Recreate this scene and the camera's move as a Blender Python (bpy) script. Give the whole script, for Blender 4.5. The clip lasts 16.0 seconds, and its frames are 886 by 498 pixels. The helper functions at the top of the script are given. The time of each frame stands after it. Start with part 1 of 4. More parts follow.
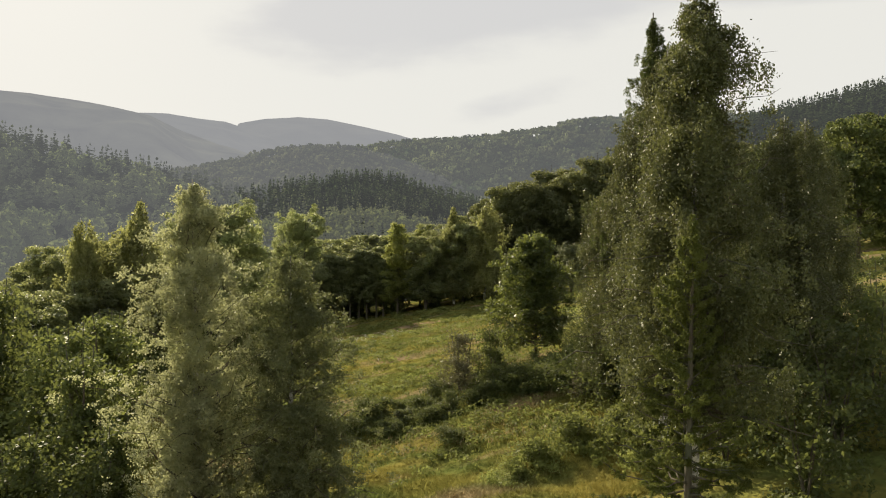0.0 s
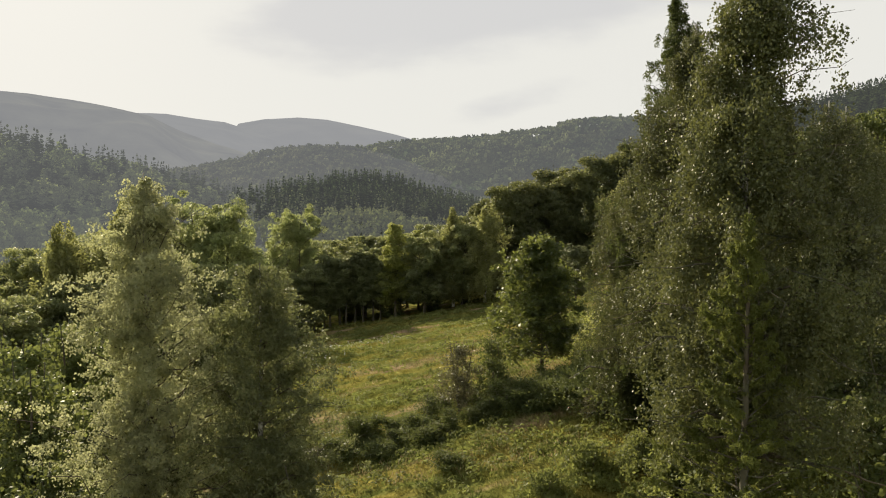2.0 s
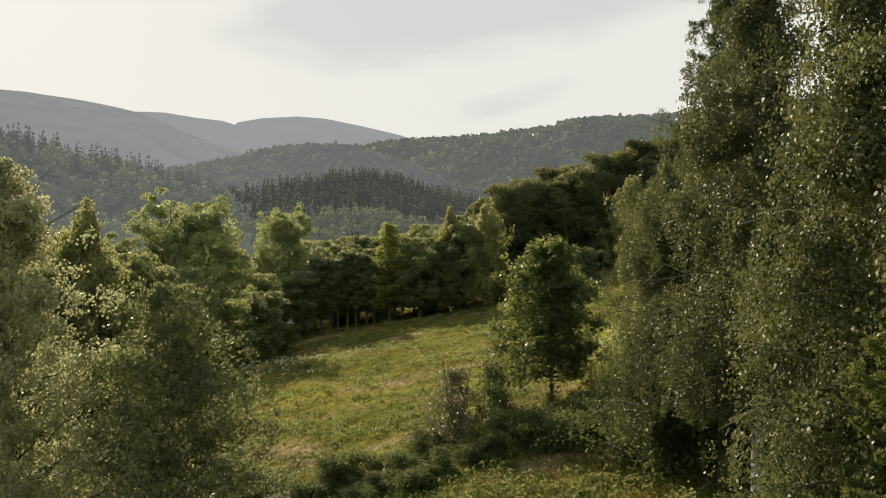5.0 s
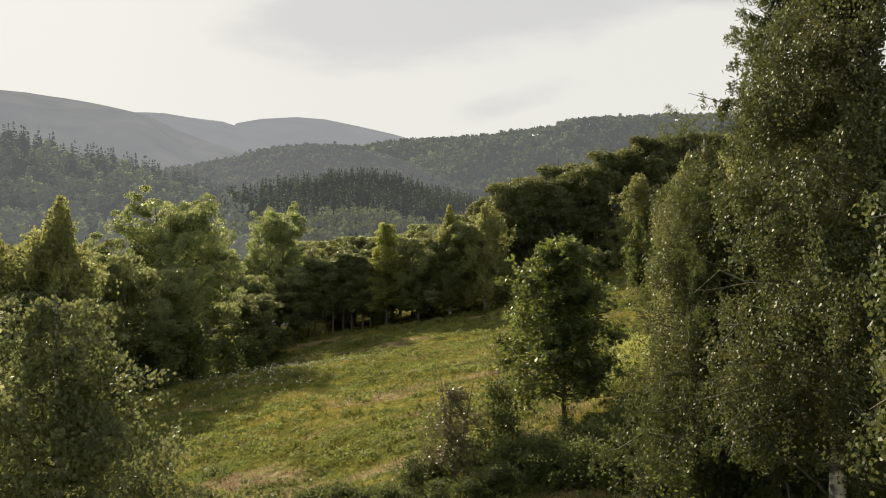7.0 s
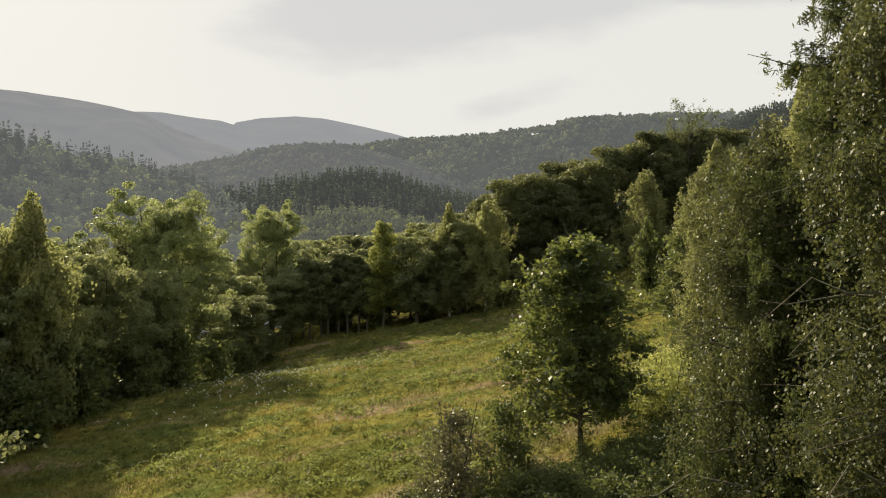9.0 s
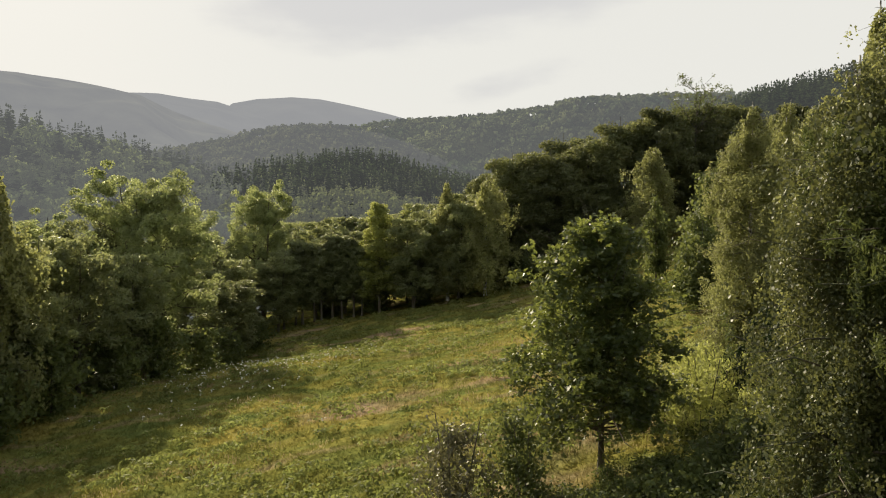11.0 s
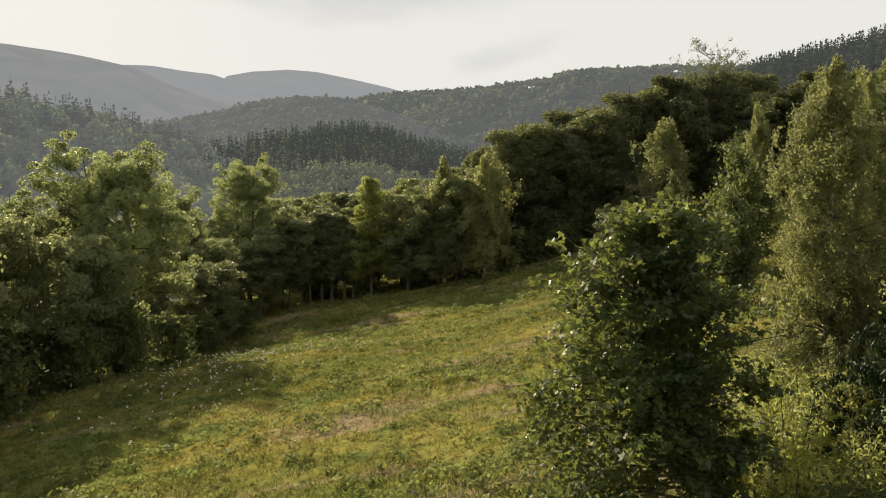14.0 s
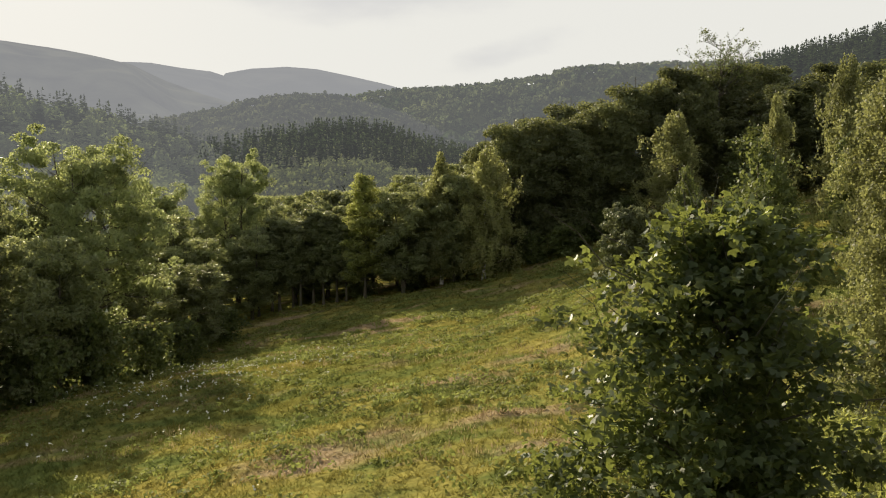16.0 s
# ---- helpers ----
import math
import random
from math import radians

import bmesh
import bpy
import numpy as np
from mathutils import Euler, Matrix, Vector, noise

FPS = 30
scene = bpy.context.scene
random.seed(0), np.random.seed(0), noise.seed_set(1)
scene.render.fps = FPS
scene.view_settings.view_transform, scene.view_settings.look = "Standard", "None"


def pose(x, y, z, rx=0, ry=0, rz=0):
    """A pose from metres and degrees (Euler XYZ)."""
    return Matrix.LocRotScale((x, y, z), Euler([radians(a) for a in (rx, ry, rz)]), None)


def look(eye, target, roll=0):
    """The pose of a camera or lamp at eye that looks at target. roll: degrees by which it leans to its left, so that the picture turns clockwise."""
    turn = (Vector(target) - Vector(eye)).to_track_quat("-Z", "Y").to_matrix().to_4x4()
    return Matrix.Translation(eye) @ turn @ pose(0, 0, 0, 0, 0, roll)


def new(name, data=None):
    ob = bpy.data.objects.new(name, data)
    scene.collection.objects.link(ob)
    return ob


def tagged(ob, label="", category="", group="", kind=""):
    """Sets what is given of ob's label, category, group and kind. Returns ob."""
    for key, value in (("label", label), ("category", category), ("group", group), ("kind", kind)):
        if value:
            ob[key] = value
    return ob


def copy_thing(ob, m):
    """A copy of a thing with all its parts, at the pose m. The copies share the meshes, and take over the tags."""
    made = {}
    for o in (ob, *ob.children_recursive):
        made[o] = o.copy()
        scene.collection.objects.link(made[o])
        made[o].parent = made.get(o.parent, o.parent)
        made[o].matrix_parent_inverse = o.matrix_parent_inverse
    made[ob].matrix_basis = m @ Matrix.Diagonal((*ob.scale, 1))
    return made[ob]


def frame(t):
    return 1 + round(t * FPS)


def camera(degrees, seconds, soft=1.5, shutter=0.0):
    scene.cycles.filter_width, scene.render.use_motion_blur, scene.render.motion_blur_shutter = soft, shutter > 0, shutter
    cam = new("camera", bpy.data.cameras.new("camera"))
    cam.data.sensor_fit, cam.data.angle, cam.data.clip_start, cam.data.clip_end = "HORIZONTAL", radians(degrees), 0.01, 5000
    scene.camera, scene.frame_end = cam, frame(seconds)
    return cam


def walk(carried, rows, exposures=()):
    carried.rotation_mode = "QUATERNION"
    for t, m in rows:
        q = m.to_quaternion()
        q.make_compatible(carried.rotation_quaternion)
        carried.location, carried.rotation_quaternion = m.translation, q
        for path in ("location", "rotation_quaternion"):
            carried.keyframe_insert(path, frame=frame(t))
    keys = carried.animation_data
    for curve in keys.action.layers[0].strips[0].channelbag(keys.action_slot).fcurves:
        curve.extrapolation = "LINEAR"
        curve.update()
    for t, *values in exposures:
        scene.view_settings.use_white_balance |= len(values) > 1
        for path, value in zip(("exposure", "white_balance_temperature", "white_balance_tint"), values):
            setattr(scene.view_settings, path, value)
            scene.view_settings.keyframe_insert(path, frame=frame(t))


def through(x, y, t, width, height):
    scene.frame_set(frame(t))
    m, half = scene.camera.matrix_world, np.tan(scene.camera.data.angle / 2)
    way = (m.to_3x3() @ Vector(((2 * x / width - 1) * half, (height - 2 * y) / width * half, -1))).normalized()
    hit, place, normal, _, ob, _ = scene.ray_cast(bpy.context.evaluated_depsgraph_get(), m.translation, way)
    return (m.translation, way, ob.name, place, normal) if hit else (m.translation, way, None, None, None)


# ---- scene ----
cam = camera(62.7, 16.0, soft=1.05)
EXPOSURE = 0.46
METRES, EYE, TILT, LEAN, TURN = 40.0, 12.0, -1.8, 0.0, 0.0
ROWS = [
    (0.0, 0.0, 0.0, 0.0, 0.0, 0.0, -0.0),
    (0.5, -0.0002, 0.0243, 0.0005, -0.03, 0.01, 0.01),
    (1.0, 0.0002, 0.0537, 0.0009, -0.03, 0.03, 0.01),
    (1.5, 0.0014, 0.0803, 0.0025, -0.03, 0.01, 0.03),
    (2.0, 0.0032, 0.1105, 0.0044, -0.03, 0.03, 0.03),
    (2.5, 0.0046, 0.1386, 0.0059, -0.04, 0.01, 0.03),
    (3.0, 0.0059, 0.171, 0.0076, -0.07, 0.01, 0.07),
    (3.5, 0.0079, 0.1986, 0.0086, -0.06, 0.02, 0.03),
    (4.0, 0.0094, 0.2313, 0.0105, -0.08, -0.02, -0.0),
    (6.5, 0.0148, 0.3866, 0.012, -0.14, 0.02, -0.08),
    (7.0, 0.0149, 0.4191, 0.0126, -0.15, 0.04, -0.04),
    (7.5, 0.0154, 0.4476, 0.0139, -0.17, 0.03, -0.0),
    (8.0, 0.0157, 0.4812, 0.0143, -0.17, 0.06, -0.04),
    (8.5, 0.016, 0.5106, 0.0134, -0.17, 0.08, -0.03),
    (11.0, 0.0176, 0.6637, 0.0153, -0.36, -1.46, 0.08),
    (11.5, 0.0166, 0.6944, 0.015, -0.43, -1.94, 0.1),
    (12.0, 0.0149, 0.7275, 0.0166, -0.51, -2.44, 0.11),
    (12.5, 0.0156, 0.7587, 0.0185, -0.54, -2.92, 0.12),
    (13.0, 0.0176, 0.794, 0.0212, -0.56, -3.38, 0.13),
    (13.5, 0.0193, 0.825, 0.0234, -0.58, -3.44, 0.13),
    (14.0, 0.0214, 0.8613, 0.0257, -0.58, -3.51, 0.12),
    (14.5, 0.0235, 0.8928, 0.0274, -0.59, -3.57, 0.13),
    (15.0, 0.0255, 0.9284, 0.0292, -0.62, -3.64, 0.13),
    (15.5, 0.0286, 0.9609, 0.0294, -0.64, -3.68, 0.11),
    (16.0, 0.0324, 0.9981, 0.0289, -0.61, -3.72, 0.14),
]
walk(cam, [(t, pose(0, 0, EYE, TILT, LEAN, TURN) @ pose(METRES * x, METRES * y, METRES * z, 90 + pitch, roll, yaw)) for t, x, y, z, yaw, pitch, roll in ROWS], exposures=[(0.0, EXPOSURE), (16.0, EXPOSURE)])

# ---- world, sun ----
SUN_AZ, SUN_EL = radians(-32.0), radians(24.0)          # azimuth from +y towards +x
SUN_DIR = Vector((math.sin(SUN_AZ) * math.cos(SUN_EL), math.cos(SUN_AZ) * math.cos(SUN_EL), math.sin(SUN_EL)))
SUN_POWER = 5.0
CLOUD_FRONT, CLOUD_BACK = 0.605, 0.54
# haze tint that the distance materials emit; there is no lit air
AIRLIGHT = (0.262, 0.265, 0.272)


def mix_rgb(N, L, fac, a, b):
    mx = N("ShaderNodeMix")
    mx.data_type = "RGBA"
    for sock, v in (("Factor", fac), ("A", a), ("B", b)):
        if hasattr(v, "is_output"):
            L(v, mx.inputs[sock])
        elif isinstance(v, (int, float)):
            mx.inputs[sock].default_value = v
        else:
            mx.inputs[sock].default_value = (*v, 1)
    return mx.outputs["Result"]


def build_world():
    w = bpy.data.worlds.new("sky")
    scene.world = w
    w.use_nodes = True
    nt = w.node_tree
    nt.nodes.clear()
    N = nt.nodes.new
    L = nt.links.new
    out, bg = N("ShaderNodeOutputWorld"), N("ShaderNodeBackground")
    sky = N("ShaderNodeTexSky")
    sky.sky_type, sky.sun_disc = "NISHITA", False
    sky.sun_elevation, sky.sun_rotation = SUN_EL, SUN_AZ
    sky.air_density, sky.dust_density = 1.0, 2.0
    dim = N("ShaderNodeVectorMath")
    dim.operation = "SCALE"
    dim.inputs["Scale"].default_value = 0.09
    L(sky.outputs[0], dim.inputs[0])
    tc = N("ShaderNodeTexCoord")
    # cloud sheet: brighter around the sun
    dot = N("ShaderNodeVectorMath")
    dot.operation = "DOT_PRODUCT"
    dot.inputs[1].default_value = SUN_DIR
    L(tc.outputs["Generated"], dot.inputs[0])
    glow = N("ShaderNodeMapRange")
    glow.interpolation_type = "SMOOTHSTEP"
    glow.inputs["From Min"].default_value, glow.inputs["From Max"].default_value = -0.25, 0.36
    glow.inputs["To Min"].default_value, glow.inputs["To Max"].default_value = CLOUD_BACK, CLOUD_FRONT
    L(dot.outputs["Value"], glow.inputs["Value"])
    bright = N("ShaderNodeVectorMath")
    bright.operation = "SCALE"
    bright.inputs[0].default_value = (1.0, 0.985, 0.92)
    L(glow.outputs[0], bright.inputs["Scale"])
    # grey cloud banks: one long bank ahead, a ragged small one below it, unseen loose ones added higher up
    sep = N("ShaderNodeSeparateXYZ")
    L(tc.outputs["Generated"], sep.inputs[0])

    def calc(op, a, c, d=None):
        n = N("ShaderNodeMath")
        n.operation = op
        for k, v in enumerate((a, c, d)):
            if v is None:
                continue
            if hasattr(v, "is_output"):
                L(v, n.inputs[k])
            else:
                n.inputs[k].default_value = v
        return n.outputs[0]

    ahead = calc("MAXIMUM", sep.outputs[1], 0.05)
    u, v = calc("DIVIDE", sep.outputs[0], ahead), calc("DIVIDE", sep.outputs[2], ahead)
    mp = N("ShaderNodeMapping")
    mp.inputs["Scale"].default_value = (1.0, 1.0, 3.2)
    L(tc.outputs["Generated"], mp.inputs[0])
    nz = N("ShaderNodeTexNoise")
    nz.inputs["Scale"].default_value, nz.inputs["Detail"].default_value = 3.2, 6.0
    nz.inputs["Roughness"].default_value = 0.55
    L(mp.outputs[0], nz.inputs["Vector"])
    ragged = calc("MULTIPLY_ADD", nz.outputs["Fac"], 2.0, -1.0)

    def cloud(u0, v0, wu, wv, tilt):
        du = calc("SUBTRACT", u, u0)
        dv = calc("SUBTRACT", calc("MULTIPLY_ADD", du, -tilt, v), v0)
        q = calc("ADD", calc("POWER", calc("ABSOLUTE", calc("DIVIDE", du, wu), 0), 2.0), calc("POWER", calc("ABSOLUTE", calc("DIVIDE", dv, wv), 0), 2.0))
        return calc("SUBTRACT", 1.0, q)

    body = calc("MAXIMUM", cloud(0.06, 0.31, 0.38, 0.095, 0.10), calc("MULTIPLY_ADD", cloud(0.13, 0.18, 0.12, 0.03, 0.25), 0.6, -0.25))
    body = calc("MAXIMUM", body, cloud(0.42, 0.36, 0.5, 0.07, 0.05))
    high = N("ShaderNodeMapRange")
    high.inputs["From Min"].default_value, high.inputs["From Max"].default_value = 0.38, 0.7
    high.inputs["To Min"].default_value, high.inputs["To Max"].default_value = -1.2, 0.8
    L(sep.outputs[2], high.inputs["Value"])
    body = calc("MAXIMUM", body, high.outputs[0])
    bank = N("ShaderNodeMapRange")
    bank.interpolation_type = "SMOOTHSTEP"
    bank.inputs["From Min"].default_value, bank.inputs["From Max"].default_value = 0.0, 0.75
    bank.inputs["To Min"].default_value, bank.inputs["To Max"].default_value = 0.0, 1.0
    L(calc("ADD", body, ragged), bank.inputs["Value"])
    # unseen thick cloud overhead, added to lower the fill light from above
    over = N("ShaderNodeMapRange")
    over.interpolation_type = "SMOOTHSTEP"
    over.inputs["From Min"].default_value, over.inputs["From Max"].default_value = 0.36, 0.75
    L(sep.outputs[2], over.inputs["Value"])
    grey = N("ShaderNodeVectorMath")
    grey.operation = "MULTIPLY"
    L(bright.outputs[0], grey.inputs[0])
    L(mix_rgb(N, L, over.outputs[0], (0.82, 0.825, 0.87), (0.48, 0.50, 0.55)), grey.inputs[1])
    mixc = N("ShaderNodeMix")
    mixc.data_type = "RGBA"
    L(bank.outputs[0], mixc.inputs["Factor"])
    L(bright.outputs[0], mixc.inputs["A"])
    L(grey.outputs[0], mixc.inputs["B"])
    mixs = N("ShaderNodeMix")
    mixs.data_type = "RGBA"
    mixs.inputs["Factor"].default_value = 0.98
    L(dim.outputs[0], mixs.inputs["A"])
    L(mixc.outputs["Result"], mixs.inputs["B"])
    L(mixs.outputs["Result"], bg.inputs["Color"])
    bg.inputs["Strength"].default_value = 1.0
    L(bg.outputs[0], out.inputs[0])


build_world()
sun = new("sun", bpy.data.lights.new("sun", "SUN"))
sun.data.energy, sun.data.angle, sun.data.color = SUN_POWER, radians(0.8), (1.0, 0.87, 0.62)
sun.matrix_world = look(SUN_DIR * 100, (0, 0, 0))

# ---- materials ----


def material(name):
    m = bpy.data.materials.new(name)
    m.use_nodes = True
    nt = m.node_tree
    nt.nodes.clear()
    return m, nt, nt.nodes.new, nt.links.new


def noise_fac(N, L, vec, scale, lo=0.35, hi=0.65, detail=4.0, stretch=None):
    if stretch:
        mp = N("ShaderNodeMapping")
        mp.inputs["Scale"].default_value = stretch
        L(vec, mp.inputs[0])
        vec = mp.outputs[0]
    nz = N("ShaderNodeTexNoise")
    nz.inputs["Scale"].default_value, nz.inputs["Detail"].default_value = scale, detail
    L(vec, nz.inputs["Vector"])
    mr = N("ShaderNodeMapRange")
    mr.inputs["From Min"].default_value, mr.inputs["From Max"].default_value = lo, hi
    L(nz.outputs["Fac"], mr.inputs["Value"])
    return mr.outputs[0]


def leaf_material(name, c1, c2, through_col, through=0.4, rough=0.45, spec=0.5, patch=0.35):
    """Leaves: two tones by leaf, a slow tone over the crown, light passing through."""
    m, nt, N, L = material(name)
    out = N("ShaderNodeOutputMaterial")
    geo, oi, tc = N("ShaderNodeNewGeometry"), N("ShaderNodeObjectInfo"), N("ShaderNodeTexCoord")
    col = mix_rgb(N, L, geo.outputs["Random Per Island"], c1, c2)
    slow = noise_fac(N, L, tc.outputs["Object"], patch)
    hsv = N("ShaderNodeHueSaturation")
    add = N("ShaderNodeMath")
    add.operation = "MULTIPLY_ADD"
    L(slow, add.inputs[0])
    add.inputs[1].default_value, add.inputs[2].default_value = 0.45, 0.65
    tone = N("ShaderNodeMath")
    tone.operation = "MULTIPLY_ADD"
    L(oi.outputs["Random"], tone.inputs[0])
    tone.inputs[1].default_value = 0.3
    L(add.outputs[0], tone.inputs[2])
    L(tone.outputs[0], hsv.inputs["Value"])
    L(col, hsv.inputs["Color"])
    pr = N("ShaderNodeBsdfPrincipled")
    L(hsv.outputs[0], pr.inputs["Base Color"])
    pr.inputs["Roughness"].default_value = rough
    pr.inputs["Specular IOR Level"].default_value = spec
    tr = N("ShaderNodeBsdfTranslucent")
    tcol = N("ShaderNodeHueSaturation")
    L(tone.outputs[0], tcol.inputs["Value"])
    tcol.inputs["Color"].default_value = (*through_col, 1)
    L(tcol.outputs[0], tr.inputs["Color"])
    ms = N("ShaderNodeMixShader")
    ms.inputs[0].default_value = through
    L(pr.outputs[0], ms.inputs[1])
    L(tr.outputs[0], ms.inputs[2])
    L(ms.outputs[0], out.inputs[0])
    return m


def surface(name, c1, c2, scale, rough=0.85, c3=None, scale3=0.2, bump=0.3, stretch=None):
    m, nt, N, L = material(name)
    out, pr, tc = N("ShaderNodeOutputMaterial"), N("ShaderNodeBsdfPrincipled"), N("ShaderNodeTexCoord")
    f = noise_fac(N, L, tc.outputs["Object"], scale, stretch=stretch)
    col = mix_rgb(N, L, f, c1, c2)
    if c3:
        col = mix_rgb(N, L, noise_fac(N, L, tc.outputs["Object"], scale3, 0.42, 0.62), col, c3)
    L(col, pr.inputs["Base Color"])
    pr.inputs["Roughness"].default_value = rough
    b = N("ShaderNodeBump")
    b.inputs["Strength"].default_value = bump
    b.inputs["Distance"].default_value = 0.05
    L(f, b.inputs["Height"])
    L(b.outputs[0], pr.inputs["Normal"])
    L(pr.outputs[0], out.inputs[0])
    return m


def meadow_colour(N, L, vec):
    """Grass tones by place: green, yellow-green, straw and pinkish seed heads."""
    col = mix_rgb(N, L, noise_fac(N, L, vec, 0.07, 0.40, 0.60, 5.0, (0.7, 1.3, 1)), (0.190, 0.188, 0.050), (0.300, 0.262, 0.076))
    col = mix_rgb(N, L, noise_fac(N, L, vec, 0.33, 0.44, 0.64, 5.0, (0.6, 1.4, 1)), col, (0.140, 0.168, 0.050))
    col = mix_rgb(N, L, noise_fac(N, L, vec, 0.19, 0.55, 0.68, 6.0, (0.45, 1.5, 1)), col, (0.345, 0.265, 0.165))
    return col


def meadow_material(name, blade):
    m, nt, N, L = material(name)
    out, pr, geo = N("ShaderNodeOutputMaterial"), N("ShaderNodeBsdfPrincipled"), N("ShaderNodeNewGeometry")
    tc = N("ShaderNodeTexCoord")
    vec = tc.outputs["Object"]
    col = meadow_colour(N, L, vec)
    hsv = N("ShaderNodeHueSaturation")
    L(col, hsv.inputs["Color"])
    val = N("ShaderNodeMapRange")
    val.inputs["To Min"].default_value, val.inputs["To Max"].default_value = (1.0, 1.35) if blade else (0.7, 1.1)
    L(geo.outputs["Random Per Island"] if blade else noise_fac(N, L, vec, 2.2, 0.3, 0.7), val.inputs["Value"])
    L(val.outputs[0], hsv.inputs["Value"])
    L(hsv.outputs[0], pr.inputs["Base Color"])
    pr.inputs["Roughness"].default_value = 0.7
    pr.inputs["Specular IOR Level"].default_value = 0.0
    if blade:
        tr, ms = N("ShaderNodeBsdfTranslucent"), N("ShaderNodeMixShader")
        L(hsv.outputs[0], tr.inputs["Color"])
        ms.inputs[0].default_value = 0.68
        L(pr.outputs[0], ms.inputs[1])
        L(tr.outputs[0], ms.inputs[2])
        L(ms.outputs[0], out.inputs[0])
    else:
        b = N("ShaderNodeBump")
        b.inputs["Strength"].default_value, b.inputs["Distance"].default_value = 0.6, 0.3
        L(noise_fac(N, L, vec, 1.4, 0.2, 0.8, 6.0), b.inputs["Height"])
        L(b.outputs[0], pr.inputs["Normal"])
        L(pr.outputs[0], out.inputs[0])
    return m


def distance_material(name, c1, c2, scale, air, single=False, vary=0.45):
    """Far wooded ridge in the backdrop: forest tones with haze mixed in as emission, by air. single: tones by tree
    limb.
    """
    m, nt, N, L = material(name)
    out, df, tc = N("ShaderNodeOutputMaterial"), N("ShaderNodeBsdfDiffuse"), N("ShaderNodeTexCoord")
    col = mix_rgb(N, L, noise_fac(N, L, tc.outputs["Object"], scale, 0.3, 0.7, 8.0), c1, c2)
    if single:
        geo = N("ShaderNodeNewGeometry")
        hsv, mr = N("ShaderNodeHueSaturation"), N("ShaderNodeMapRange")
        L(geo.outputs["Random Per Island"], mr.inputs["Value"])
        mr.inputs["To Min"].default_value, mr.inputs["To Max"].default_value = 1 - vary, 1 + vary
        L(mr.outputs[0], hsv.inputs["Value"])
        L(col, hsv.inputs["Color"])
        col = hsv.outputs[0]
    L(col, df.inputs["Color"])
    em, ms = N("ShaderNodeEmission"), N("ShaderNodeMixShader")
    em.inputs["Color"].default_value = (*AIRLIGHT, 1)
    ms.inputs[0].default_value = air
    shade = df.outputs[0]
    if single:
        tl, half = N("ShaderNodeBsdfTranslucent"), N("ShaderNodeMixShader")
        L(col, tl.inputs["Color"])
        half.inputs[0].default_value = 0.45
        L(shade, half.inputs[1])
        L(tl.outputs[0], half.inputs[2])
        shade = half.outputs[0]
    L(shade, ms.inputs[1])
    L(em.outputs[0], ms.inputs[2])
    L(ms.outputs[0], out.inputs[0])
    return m


